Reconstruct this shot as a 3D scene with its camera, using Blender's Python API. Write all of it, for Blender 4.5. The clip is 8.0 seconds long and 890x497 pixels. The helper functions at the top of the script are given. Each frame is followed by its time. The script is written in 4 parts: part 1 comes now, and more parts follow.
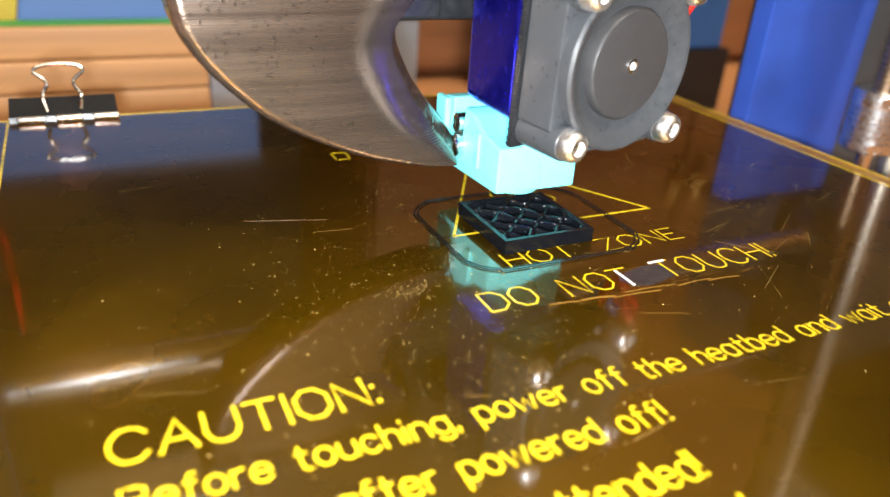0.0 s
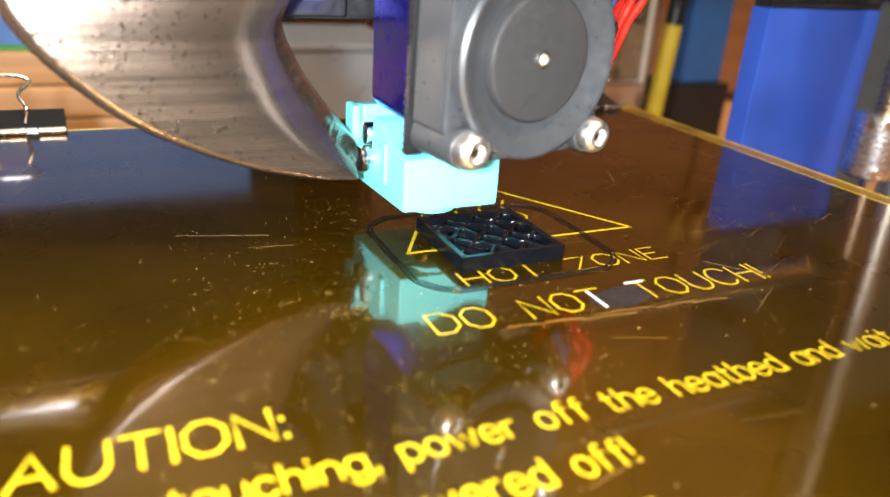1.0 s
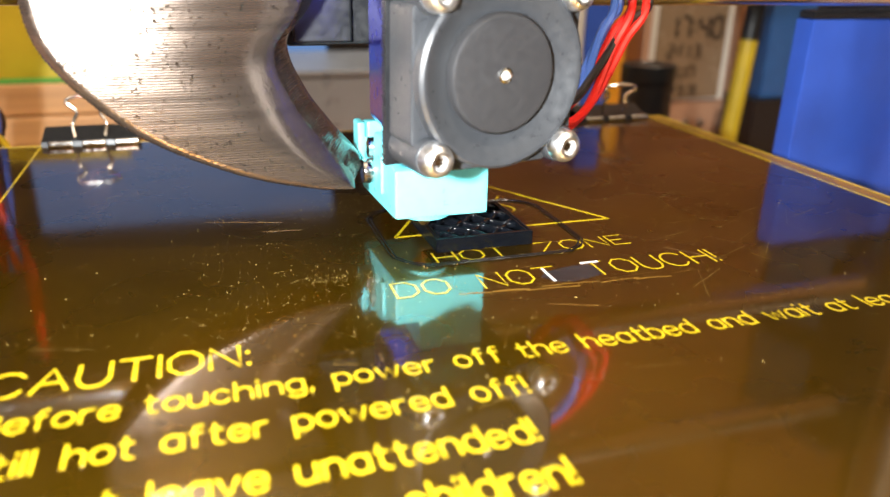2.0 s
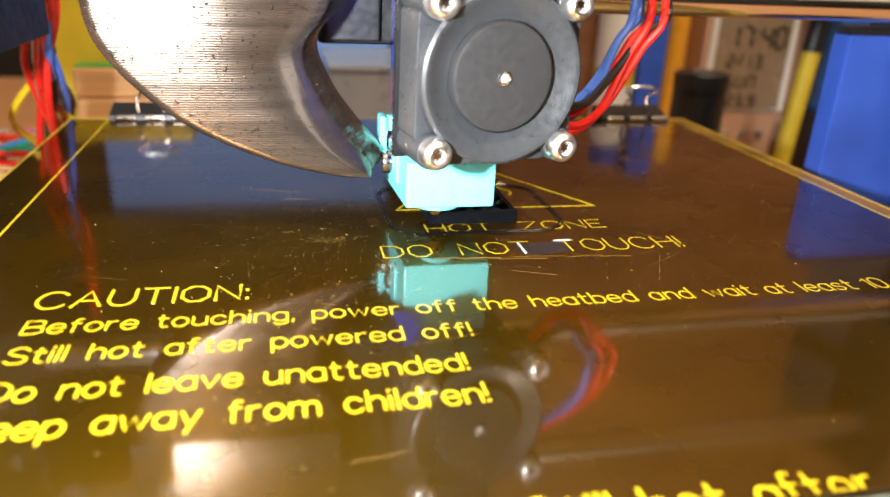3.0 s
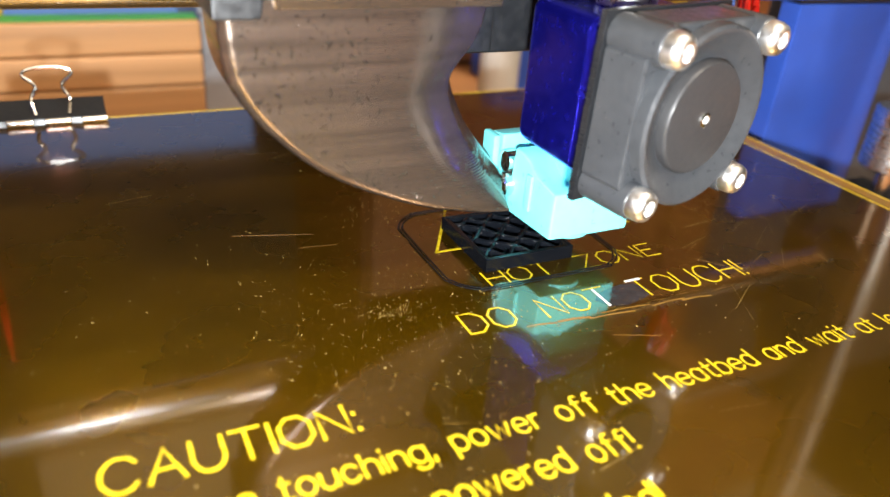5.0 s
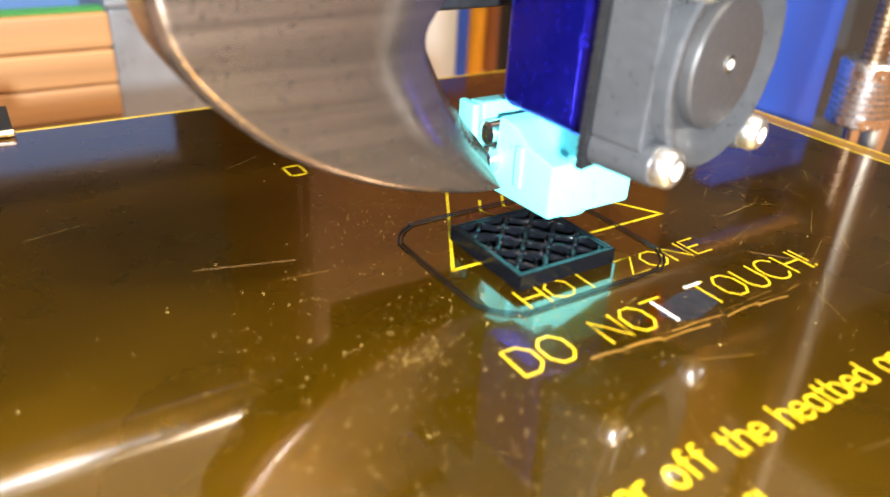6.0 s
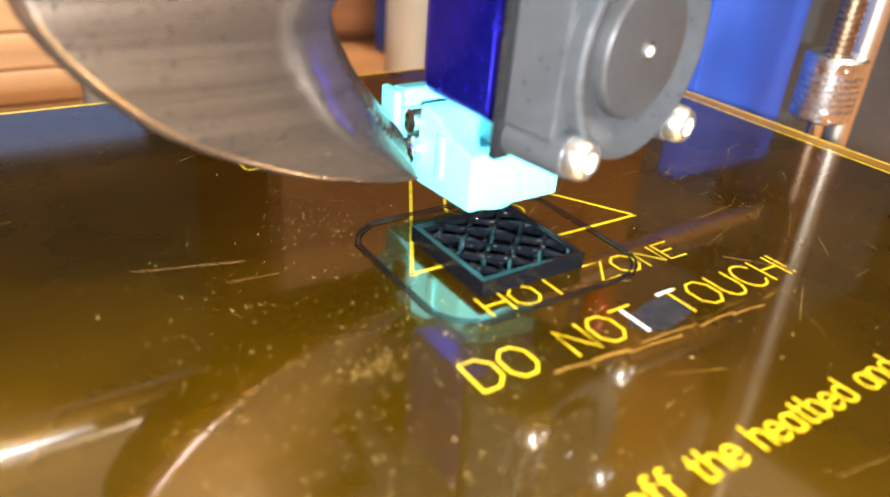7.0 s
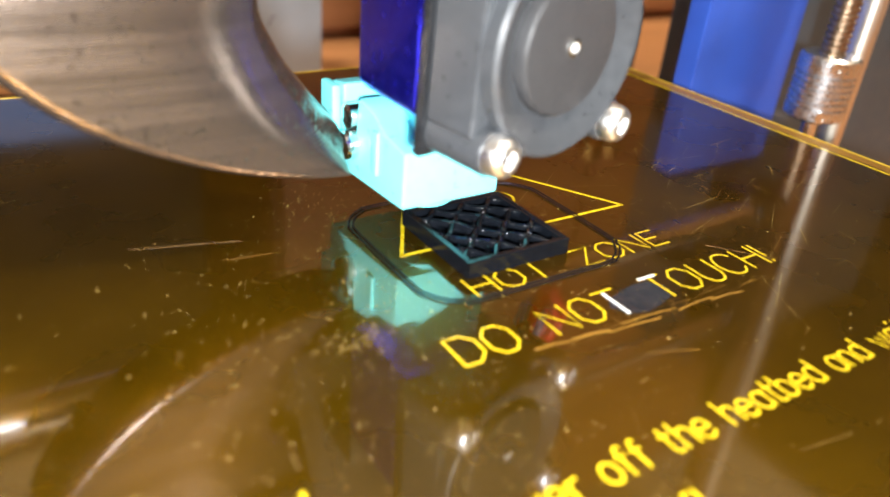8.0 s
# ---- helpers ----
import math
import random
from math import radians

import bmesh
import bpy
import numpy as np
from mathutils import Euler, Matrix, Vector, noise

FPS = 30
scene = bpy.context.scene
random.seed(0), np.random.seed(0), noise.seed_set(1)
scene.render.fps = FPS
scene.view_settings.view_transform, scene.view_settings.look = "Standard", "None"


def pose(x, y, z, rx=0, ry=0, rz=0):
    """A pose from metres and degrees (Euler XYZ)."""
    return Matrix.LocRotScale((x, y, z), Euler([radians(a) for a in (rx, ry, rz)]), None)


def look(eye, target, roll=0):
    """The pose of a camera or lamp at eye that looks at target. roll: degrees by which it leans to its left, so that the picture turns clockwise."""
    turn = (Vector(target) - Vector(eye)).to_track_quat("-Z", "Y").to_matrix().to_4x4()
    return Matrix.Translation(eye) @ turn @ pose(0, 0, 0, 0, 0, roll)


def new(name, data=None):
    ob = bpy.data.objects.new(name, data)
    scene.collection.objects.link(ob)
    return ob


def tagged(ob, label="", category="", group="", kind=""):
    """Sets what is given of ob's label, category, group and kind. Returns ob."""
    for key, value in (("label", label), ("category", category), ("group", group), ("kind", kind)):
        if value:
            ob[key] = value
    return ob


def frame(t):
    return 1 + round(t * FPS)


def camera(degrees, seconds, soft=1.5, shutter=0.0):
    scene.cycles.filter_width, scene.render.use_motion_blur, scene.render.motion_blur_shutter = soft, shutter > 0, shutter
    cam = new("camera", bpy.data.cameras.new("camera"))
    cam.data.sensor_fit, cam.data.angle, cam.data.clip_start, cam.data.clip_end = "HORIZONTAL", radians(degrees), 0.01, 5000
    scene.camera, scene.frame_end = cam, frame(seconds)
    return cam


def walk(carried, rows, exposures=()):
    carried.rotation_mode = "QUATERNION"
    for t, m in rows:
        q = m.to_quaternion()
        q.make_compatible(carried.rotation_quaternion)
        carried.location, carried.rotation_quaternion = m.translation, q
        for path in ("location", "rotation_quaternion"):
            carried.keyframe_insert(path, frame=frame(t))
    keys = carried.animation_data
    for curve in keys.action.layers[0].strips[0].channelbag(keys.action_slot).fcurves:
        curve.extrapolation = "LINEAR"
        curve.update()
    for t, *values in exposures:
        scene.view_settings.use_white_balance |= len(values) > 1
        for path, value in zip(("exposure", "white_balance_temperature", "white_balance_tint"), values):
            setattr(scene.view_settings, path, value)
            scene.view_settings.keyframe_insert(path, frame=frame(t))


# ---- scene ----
cam = camera(61.54, 8.0, soft=1.5)
cam.data.dof.use_dof = True
cam.data.dof.focus_distance = 0.15
cam.data.dof.aperture_fstop = 15
PATH = [
    (0, (-0.07344, -0.10332, 0.06304), (0.00779, 0.05575, -0.02456), 3.91),
    (0.5, (-0.06719, -0.09651, 0.05623), (0.02000, 0.06283, -0.02558), 3.83),
    (1, (-0.05901, -0.09666, 0.05275), (0.02216, 0.06781, -0.02453), 3.84),
    (1.5, (-0.05297, -0.10449, 0.05392), (0.01705, 0.06603, -0.02020), 2.94),
    (1.7, (-0.05120, -0.10889, 0.05400), (0.01413, 0.06594, -0.01838), 1.37),
    (2.8, (-0.03185, -0.12198, 0.05582), (0.01088, 0.05683, -0.02006), 3.63),
    (3, (-0.03612, -0.12650, 0.05664), (0.00496, 0.05403, -0.01735), 2.70),
    (3.5, (-0.05153, -0.14275, 0.06490), (-0.01046, 0.03475, -0.01551), 2.07),
    (4, (-0.05878, -0.14302, 0.06589), (-0.01289, 0.03326, -0.01557), 2.23),
    (4.5, (-0.06249, -0.12323, 0.07399), (-0.00540, 0.04735, -0.01173), 1.31),
    (4.7, (-0.06816, -0.10707, 0.07407), (0.00235, 0.05517, -0.01803), 4.13),
    (5.8, (-0.07479, -0.06729, 0.06279), (0.02157, 0.07872, -0.03142), 2.83),
    (6, (-0.07179, -0.06723, 0.06138), (0.02552, 0.07799, -0.03223), 3.07),
    (6.5, (-0.06633, -0.06777, 0.05896), (0.03397, 0.07534, -0.03502), 3.87),
    (7, (-0.06495, -0.06852, 0.05933), (0.03580, 0.07238, -0.03522), 4.53),
    (7.5, (-0.06773, -0.07183, 0.05865), (0.03411, 0.06792, -0.03555), 5.14),
    (8, (-0.06558, -0.07335, 0.05917), (0.03426, 0.06743, -0.03544), 5.30),
]
BED_SLIDE = [(0, -0.01937), (0.5, -0.01938), (1, -0.01954), (1.5, -0.01581), (1.7, -0.01237), (2.8, -0.00145), (3, 0.00131), (3.5, 0.00003), (4, 0.00025), (4.5, 0.00016), (4.7, -0.00074), (5.8, -0.01206), (6, -0.01406), (6.5, -0.01908), (7, -0.01973), (7.5, -0.01945), (8, -0.01952)]
HEAD_SLIDE = [(0, 0.00599), (0.5, 0.00083), (1, -0.00444), (1.5, -0.00563), (1.7, -0.00624), (2.8, -0.00645), (3, -0.00533), (3.5, 0.00036), (4, 0.00549), (4.5, 0.01092), (4.7, 0.01322), (5.8, 0.01245), (6, 0.01262), (6.5, 0.01197), (7, 0.00772), (7.5, 0.00188), (8, -0.00310)]
walk(cam, [(t, look(eye, target, roll)) for t, eye, target, roll in PATH],
     [(0, 0.0), (4.7, 0.0), (5.9, 0.52), (7, 0.5), (7.5, 0.25), (8, 0.2)])

# ---- world and lights ----
world = bpy.data.worlds.new("room_air")
scene.world = world
world.use_nodes = True
world.node_tree.nodes["Background"].inputs[0].default_value = (0.9, 0.75, 0.6, 1)
world.node_tree.nodes["Background"].inputs[1].default_value = 0.05
scene.view_settings.exposure = 0.0


def area_lamp(name, eye, target, size, watts, color):
    data = bpy.data.lights.new(name, "AREA")
    data.shape, data.size, data.energy, data.color = "DISK", size, watts, color
    ob = new(name, data)
    ob.matrix_world = look(eye, target)
    return ob


area_lamp("phone_torch", (-0.080, -0.115, 0.060), (0.0, 0.03, 0.015), 0.01, 1.15, (0.96, 0.99, 1.0))
# Unseen warm point lamp, added to fill the room and brighten its ceiling.
data = bpy.data.lights.new("room_fill_lamp", "POINT")
data.energy, data.shadow_soft_size, data.color = 118, 0.12, (1.0, 0.86, 0.7)
new("room_fill_lamp", data).location = (0.3, -0.7, 1.75)


# ---- materials ----
def nodes_of(name):
    m = bpy.data.materials.new(name)
    m.use_nodes = True
    return m, m.node_tree, m.node_tree.nodes["Principled BSDF"]


def mat(name, color, rough=0.5, metal=0.0, vary=0.15, scale=400.0, bump=0.0, bump_scale=2000.0, stretch=(1, 1, 1), coat=0.0, ior=1.5, rough_vary=0.1, flecks=0.0):
    """A surface with two scales of colour change, uneven gloss and fine relief."""
    m, t, p = nodes_of(name)
    link = t.links.new
    co = t.nodes.new("ShaderNodeTexCoord")
    mp = t.nodes.new("ShaderNodeMapping")
    mp.inputs["Scale"].default_value = stretch
    link(co.outputs["Object"], mp.inputs["Vector"])
    n1 = t.nodes.new("ShaderNodeTexNoise")
    n1.inputs["Scale"].default_value, n1.inputs["Detail"].default_value = scale, 6
    link(mp.outputs[0], n1.inputs["Vector"])
    n2 = t.nodes.new("ShaderNodeTexNoise")
    n2.inputs["Scale"].default_value, n2.inputs["Detail"].default_value = scale / 9, 3
    link(mp.outputs[0], n2.inputs["Vector"])
    add = t.nodes.new("ShaderNodeMath")
    add.operation = "ADD"
    link(n1.outputs[0], add.inputs[0])
    link(n2.outputs[0], add.inputs[1])
    rng = t.nodes.new("ShaderNodeMapRange")
    rng.inputs[1].default_value, rng.inputs[2].default_value = 0.6, 1.4
    rng.inputs[3].default_value, rng.inputs[4].default_value = 1 - vary, 1 + vary
    link(add.outputs[0], rng.inputs[0])
    mix = t.nodes.new("ShaderNodeMix")
    mix.data_type, mix.blend_type = "RGBA", "MULTIPLY"
    mix.inputs["Factor"].default_value = 1
    mix.inputs["A"].default_value = (*color, 1)
    link(rng.outputs[0], mix.inputs["B"])
    link(mix.outputs["Result"], p.inputs["Base Color"])
    rr = t.nodes.new("ShaderNodeMapRange")
    rr.inputs[1].default_value, rr.inputs[2].default_value = 0.3, 0.7
    rr.inputs[3].default_value, rr.inputs[4].default_value = max(0.02, rough - rough_vary), min(1, rough + rough_vary)
    link(n1.outputs[0], rr.inputs[0])
    link(rr.outputs[0], p.inputs["Roughness"])
    p.inputs["Metallic"].default_value = metal
    p.inputs["IOR"].default_value = ior
    p.inputs["Coat Weight"].default_value = coat
    p.inputs["Coat Roughness"].default_value = 0.08
    if bump:
        n3 = t.nodes.new("ShaderNodeTexNoise")
        n3.inputs["Scale"].default_value, n3.inputs["Detail"].default_value = bump_scale, 4
        link(mp.outputs[0], n3.inputs["Vector"])
        b = t.nodes.new("ShaderNodeBump")
        b.inputs["Strength"].default_value, b.inputs["Distance"].default_value = bump, 0.0004
        link(n3.outputs[0], b.inputs["Height"])
        link(b.outputs[0], p.inputs["Normal"])
        if flecks:
            n4 = t.nodes.new("ShaderNodeTexNoise")
            n4.inputs["Scale"].default_value, n4.inputs["Detail"].default_value = 1000, 3
            link(co.outputs["Object"], n4.inputs["Vector"])
            cut = t.nodes.new("ShaderNodeMapRange")
            cut.inputs[1].default_value, cut.inputs[2].default_value = 0.64, 0.72
            link(n4.outputs[0], cut.inputs[0])
            b2 = t.nodes.new("ShaderNodeBump")
            b2.inputs["Strength"].default_value, b2.inputs["Distance"].default_value = flecks, 0.0003
            link(cut.outputs[0], b2.inputs["Height"])
            link(b.outputs[0], b2.inputs["Normal"])
            link(b2.outputs[0], p.inputs["Normal"])
    return m


def film_over_board(name):
    """Clear glossy film: a sharp neutral shine above, an amber tinted softer shine and a little colour below."""
    m, t, p = nodes_of(name)
    link = t.links.new
    co = t.nodes.new("ShaderNodeTexCoord")

    def noise_tex(scale, detail):
        n = t.nodes.new("ShaderNodeTexNoise")
        n.inputs["Scale"].default_value, n.inputs["Detail"].default_value = scale, detail
        link(co.outputs["Object"], n.inputs["Vector"])
        return n.outputs[0]

    def span(value, lo, hi, a, b):
        r = t.nodes.new("ShaderNodeMapRange")
        r.inputs[1].default_value, r.inputs[2].default_value, r.inputs[3].default_value, r.inputs[4].default_value = lo, hi, a, b
        link(value, r.inputs[0])
        return r.outputs[0]

    large, fine = noise_tex(22, 4), noise_tex(45, 4)
    ramp = t.nodes.new("ShaderNodeMix")
    ramp.data_type = "RGBA"
    ramp.inputs["A"].default_value, ramp.inputs["B"].default_value = (0.13, 0.067, 0.0006, 1), (0.185, 0.098, 0.001, 1)
    link(span(large, 0.35, 0.65, 0, 1), ramp.inputs["Factor"])
    link(ramp.outputs["Result"], p.inputs["Base Color"])
    p.inputs["Metallic"].default_value = 0.88
    p.inputs["Specular Tint"].default_value = (0.45, 0.3, 0.1, 1)
    link(span(fine, 0.3, 0.7, 0.25, 0.31), p.inputs["Roughness"])
    p.inputs["Coat Weight"].default_value, p.inputs["Coat IOR"].default_value = 1.0, 1.95
    link(span(fine, 0.3, 0.75, 0.055, 0.085), p.inputs["Coat Roughness"])
    wave = t.nodes.new("ShaderNodeBump")
    wave.inputs["Strength"].default_value, wave.inputs["Distance"].default_value = 0.004, 0.0004
    link(noise_tex(60, 2), wave.inputs["Height"])
    link(wave.outputs[0], p.inputs["Normal"])
    link(wave.outputs[0], p.inputs["Coat Normal"])
    return m


M_PCB = film_over_board("amber_film_over_circuit_board")
M_BARE = mat("bare_dark_board_under_torn_film", (0.02, 0.02, 0.024), 0.12, 0, 0.4, 500, ior=1.8, rough_vary=0.08, bump=0.1, bump_scale=700)
M_PRINT = mat("yellow_screen_print", (0.6, 0.43, 0.01), 0.3, 0, 0.15, 700, coat=0.6)
M_EDGE = mat("film_edge_yellow", (0.55, 0.38, 0.03), 0.35, 0, 0.3, 500)
M_BLACK = mat("black_plastic", (0.011, 0.012, 0.014), 0.38, 0, 0.2, 600, bump=0.05)
M_FAN = mat("grey_black_moulded_plastic", (0.04, 0.043, 0.048), 0.36, 0, 0.15, 700, bump=0.12, bump_scale=2500)
M_HUB = mat("grey_fan_label", (0.03, 0.03, 0.032), 0.46, 0, 0.08, 900)
M_STEEL = mat("bright_steel", (0.75, 0.74, 0.72), 0.18, 1, 0.1, 800)
M_CHROME = mat("ground_steel_rod", (0.82, 0.81, 0.8), 0.16, 1, 0.06, 300, stretch=(0.05, 1, 1))
M_SCREW = mat("zinc_plated_steel", (0.88, 0.88, 0.88), 0.36, 1.0, 0.1, 900)
M_ZROD = mat("oiled_steel_rod", (0.88, 0.8, 0.68), 0.42, 1.0, 0.1, 300, stretch=(1, 1, 0.1))
M_THREAD = mat("oiled_brown_steel", (0.42, 0.3, 0.2), 0.4, 1.0, 0.2, 600)
M_ALU = mat("turned_aluminium", (0.72, 0.73, 0.75), 0.3, 1, 0.1, 800)
M_SOCK = mat("turquoise_silicone", (0.19, 0.8, 0.84), 0.36, 0, 0.1, 500, bump=0.05)
M_SINK = mat("blue_anodised_aluminium", (0.02, 0.02, 0.6), 0.2, 0.92, 0.15, 500, bump=0.03)
M_BRASS = mat("brass", (0.7, 0.45, 0.15), 0.3, 1, 0.1, 800)
def layered_silk(name):
    """Dark silk-gloss plastic laid down in fine level layers, with pits and dust."""
    m, t, p = nodes_of(name)
    link = t.links.new
    co = t.nodes.new("ShaderNodeTexCoord")

    def noise_tex(scale, detail, stretch=(1, 1, 1)):
        mp = t.nodes.new("ShaderNodeMapping")
        mp.inputs["Scale"].default_value = stretch
        link(co.outputs["Object"], mp.inputs["Vector"])
        n = t.nodes.new("ShaderNodeTexNoise")
        n.inputs["Scale"].default_value, n.inputs["Detail"].default_value = scale, detail
        link(mp.outputs[0], n.inputs["Vector"])
        return n.outputs[0]

    def span(value, lo, hi, a, b):
        r = t.nodes.new("ShaderNodeMapRange")
        r.inputs[1].default_value, r.inputs[2].default_value, r.inputs[3].default_value, r.inputs[4].default_value = lo, hi, a, b
        link(value, r.inputs[0])
        return r.outputs[0]

    def bump(height, strength, distance, below=None):
        b = t.nodes.new("ShaderNodeBump")
        b.inputs["Strength"].default_value, b.inputs["Distance"].default_value = strength, distance
        link(height, b.inputs["Height"])
        if below:
            link(below, b.inputs["Normal"])
        return b.outputs[0]

    wave = t.nodes.new("ShaderNodeTexWave")
    wave.bands_direction = "Z"
    for key, value in (("Scale", 690), ("Distortion", 2.5), ("Detail", 2), ("Detail Scale", 0.06)):
        wave.inputs[key].default_value = value
    link(co.outputs["Object"], wave.inputs["Vector"])
    layers = wave.outputs["Fac"]
    groups = noise_tex(1, 3, (14, 14, 900))
    dust = noise_tex(1500, 3)
    ramp = t.nodes.new("ShaderNodeMix")
    ramp.data_type = "RGBA"
    ramp.inputs["A"].default_value, ramp.inputs["B"].default_value = (0.18, 0.142, 0.116, 1), (0.23, 0.178, 0.143, 1)
    link(span(groups, 0.35, 0.65, 0, 1), ramp.inputs["Factor"])
    link(ramp.outputs["Result"], p.inputs["Base Color"])
    p.inputs["Metallic"].default_value = 0.88
    link(span(groups, 0.3, 0.7, 0.17, 0.23), p.inputs["Roughness"])
    n = bump(groups, 0.03, 0.0003)
    n = bump(layers, 0.26, 0.00006, n)
    n = bump(noise_tex(1500, 4), 0.12, 0.0002, n)
    n = bump(span(dust, 0.64, 0.7, 0, 1), 1.0, 0.0003, n)
    link(n, p.inputs["Normal"])
    return m


M_DUCT = layered_silk("dark_silk_printed_plastic")
M_FIL = mat("black_printed_plastic", (0.004, 0.005, 0.007), 0.13, 0, 0.2, 700, bump=0.16, bump_scale=2600)
M_BLUE = mat("blue_painted_panel", (0.033, 0.1, 0.52), 0.45, 0, 0.18, 60, bump=0.25, bump_scale=500)
M_RED = mat("red_wire", (0.75, 0.02, 0.012), 0.35)
M_BLUEW = mat("blue_wire", (0.08, 0.2, 0.75), 0.35)
M_YELW = mat("yellow_wire", (0.8, 0.5, 0.02), 0.35)
M_GRNW = mat("green_wire", (0.01, 0.3, 0.2), 0.35)
M_WHITE = mat("white_plastic", (0.75, 0.74, 0.7), 0.4, 0, 0.06, 100)
M_YELLOW = mat("yellow_plastic", (0.6, 0.45, 0.03), 0.4, 0, 0.18, 70)
M_WOOD = mat("pine_wood", (0.45, 0.25, 0.11), 0.45, 0, 0.45, 60, stretch=(0.08, 1, 3), bump=0.1)
M_TABLE = mat("orange_brown_wooden_table", (0.5, 0.24, 0.1), 0.45, 0, 0.25, 40, stretch=(0.1, 1, 1), bump=0.1)
M_REFLBOARD = mat("dark_brown_reflection_board", (0.022, 0.017, 0.013), 0.75, 0, 0.2, 8)
M_CEIL = mat("cream_ceiling_paint", (0.74, 0.69, 0.58), 0.8, 0, 0.06, 6)
M_GREEN = mat("green_strip", (0.05, 0.3, 0.05), 0.5)
M_LCD = mat("clock_display", (0.28, 0.2, 0.13), 0.25, 0, 0.06, 60)
M_TAN = mat("tan_clock_case", (0.5, 0.3, 0.2), 0.45, 0, 0.05, 60)
M_PALE = mat("pale_plywood", (0.8, 0.62, 0.34), 0.5, 0, 0.2, 90, bump=0.1)
M_CRATE = mat("red_brown_stained_wood", (0.24, 0.1, 0.04), 0.5, 0, 0.4, 40, stretch=(0.1, 1, 2), bump=0.1)
M_TIN = mat("pale_blue_grey_metal", (0.34, 0.38, 0.44), 0.35, 0.3, 0.12, 60)
M_NAVYB = mat("mid_blue_tin", (0.025, 0.1, 0.3), 0.4, 0, 0.15, 100)
M_SPECK = mat("dark_dusty_circuit_board", (0.03, 0.03, 0.036), 0.35, 0, 0.9, 900, bump=0.8, bump_scale=1200)
M_MATTE = mat("matt_black_plastic", (0.006, 0.006, 0.007), 0.6, 0, 0.2, 300, ior=1.25)
M_SLATE = mat("slate_grey_rubber", (0.06, 0.075, 0.09), 0.5, 0, 0.2, 200)
M_NAVYP = mat("navy_painted_plastic", (0.012, 0.015, 0.045), 0.5, 0, 0.15, 200, ior=1.3)
M_PCBEDGE = mat("rough_green_grey_board_edge", (0.14, 0.15, 0.11), 0.45, 0, 0.9, 420, bump=1.0, bump_scale=600)
M_GLUE = mat("pale_hardened_glue", (0.38, 0.3, 0.22), 0.35, 0, 0.5, 250, bump=0.8, bump_scale=500)
M_ORANGE = mat("orange_plastic", (0.8, 0.36, 0.03), 0.35, 0, 0.1, 100)
M_INK = mat("worn_white_and_pin_glint", (0.62, 0.62, 0.6), 0.4, 0, 0.1, 900)
M_DUST = mat("dust_and_print_crumbs", (0.45, 0.31, 0.08), 0.4, 0, 0.6, 3000)
M_SMEAR = mat("old_brown_scrape_marks", (0.2, 0.1, 0.012), 0.4, 0, 0.4, 900)


def glow(name, color, strength):
    m, t, p = nodes_of(name)
    p.inputs["Base Color"].default_value = (0.02, 0.02, 0.03, 1)
    p.inputs["Emission Color"].default_value = (*color, 1)
    p.inputs["Emission Strength"].default_value = strength
    return m


M_SCREEN = glow("lit_blue_grey_screen", (0.13, 0.26, 0.54), 0.95)
M_LED = glow("blue_led", (0.1, 0.45, 1.0), 40)
M_DARK = mat("dark_print", (0.015, 0.012, 0.01), 0.4)


# ---- mesh helpers, in millimetres ----
def bm_box(x0, x1, y0, y1, z0, z1, bevel=0.0, seg=2):
    bm = bmesh.new()
    bmesh.ops.create_cube(bm, size=1)
    for v in bm.verts:
        v.co = Vector(((x0 + x1) / 2 + v.co.x * (x1 - x0), (y0 + y1) / 2 + v.co.y * (y1 - y0), (z0 + z1) / 2 + v.co.z * (z1 - z0)))
    if bevel:
        bmesh.ops.bevel(bm, geom=bm.edges[:], offset=bevel, segments=seg, affect="EDGES", profile=0.5)
    return bm


def bm_lathe(profile, seg=40, axis="Z", at=(0, 0, 0)):
    """A turned body from (radius, height) pairs about an axis through at."""
    bm = bmesh.new()
    rings = []
    for r, h in profile:
        ring = []
        for k in range(seg):
            a = 2 * math.pi * k / seg
            p = (r * math.cos(a), r * math.sin(a), h)
            if axis == "Y":
                p = (p[0], p[2], -p[1])
            elif axis == "X":
                p = (p[2], p[0], p[1])
            ring.append(bm.verts.new(Vector(p) + Vector(at)))
        rings.append(ring)
    for a, b in zip(rings, rings[1:]):
        for k in range(seg):
            bm.faces.new((a[k], a[(k + 1) % seg], b[(k + 1) % seg], b[k]))
    bm.faces.new(rings[0][::-1])
    bm.faces.new(rings[-1])
    bmesh.ops.recalc_face_normals(bm, faces=bm.faces[:])
    return bm


def bm_prism(outline, y0, y1, bevel=0.0, plane="XZ"):
    """An outline of (a, b) pairs drawn out from y0 to y1 across its plane."""
    bm = bmesh.new()
    put = {"XZ": lambda a, b, c: (a, c, b), "XY": lambda a, b, c: (a, b, c), "YZ": lambda a, b, c: (c, a, b)}[plane]
    lo = [bm.verts.new(put(a, b, y0)) for a, b in outline]
    hi = [bm.verts.new(put(a, b, y1)) for a, b in outline]
    n = len(outline)
    for k in range(n):
        bm.faces.new((lo[k], lo[(k + 1) % n], hi[(k + 1) % n], hi[k]))
    bm.faces.new(lo[::-1])
    bm.faces.new(hi)
    bmesh.ops.recalc_face_normals(bm, faces=bm.faces[:])
    if bevel:
        sharp = [e for e in bm.edges if len(e.link_faces) == 2 and e.calc_face_angle(0) > 0.7]
        bmesh.ops.bevel(bm, geom=sharp, offset=bevel, segments=2, affect="EDGES", profile=0.5)
    return bm


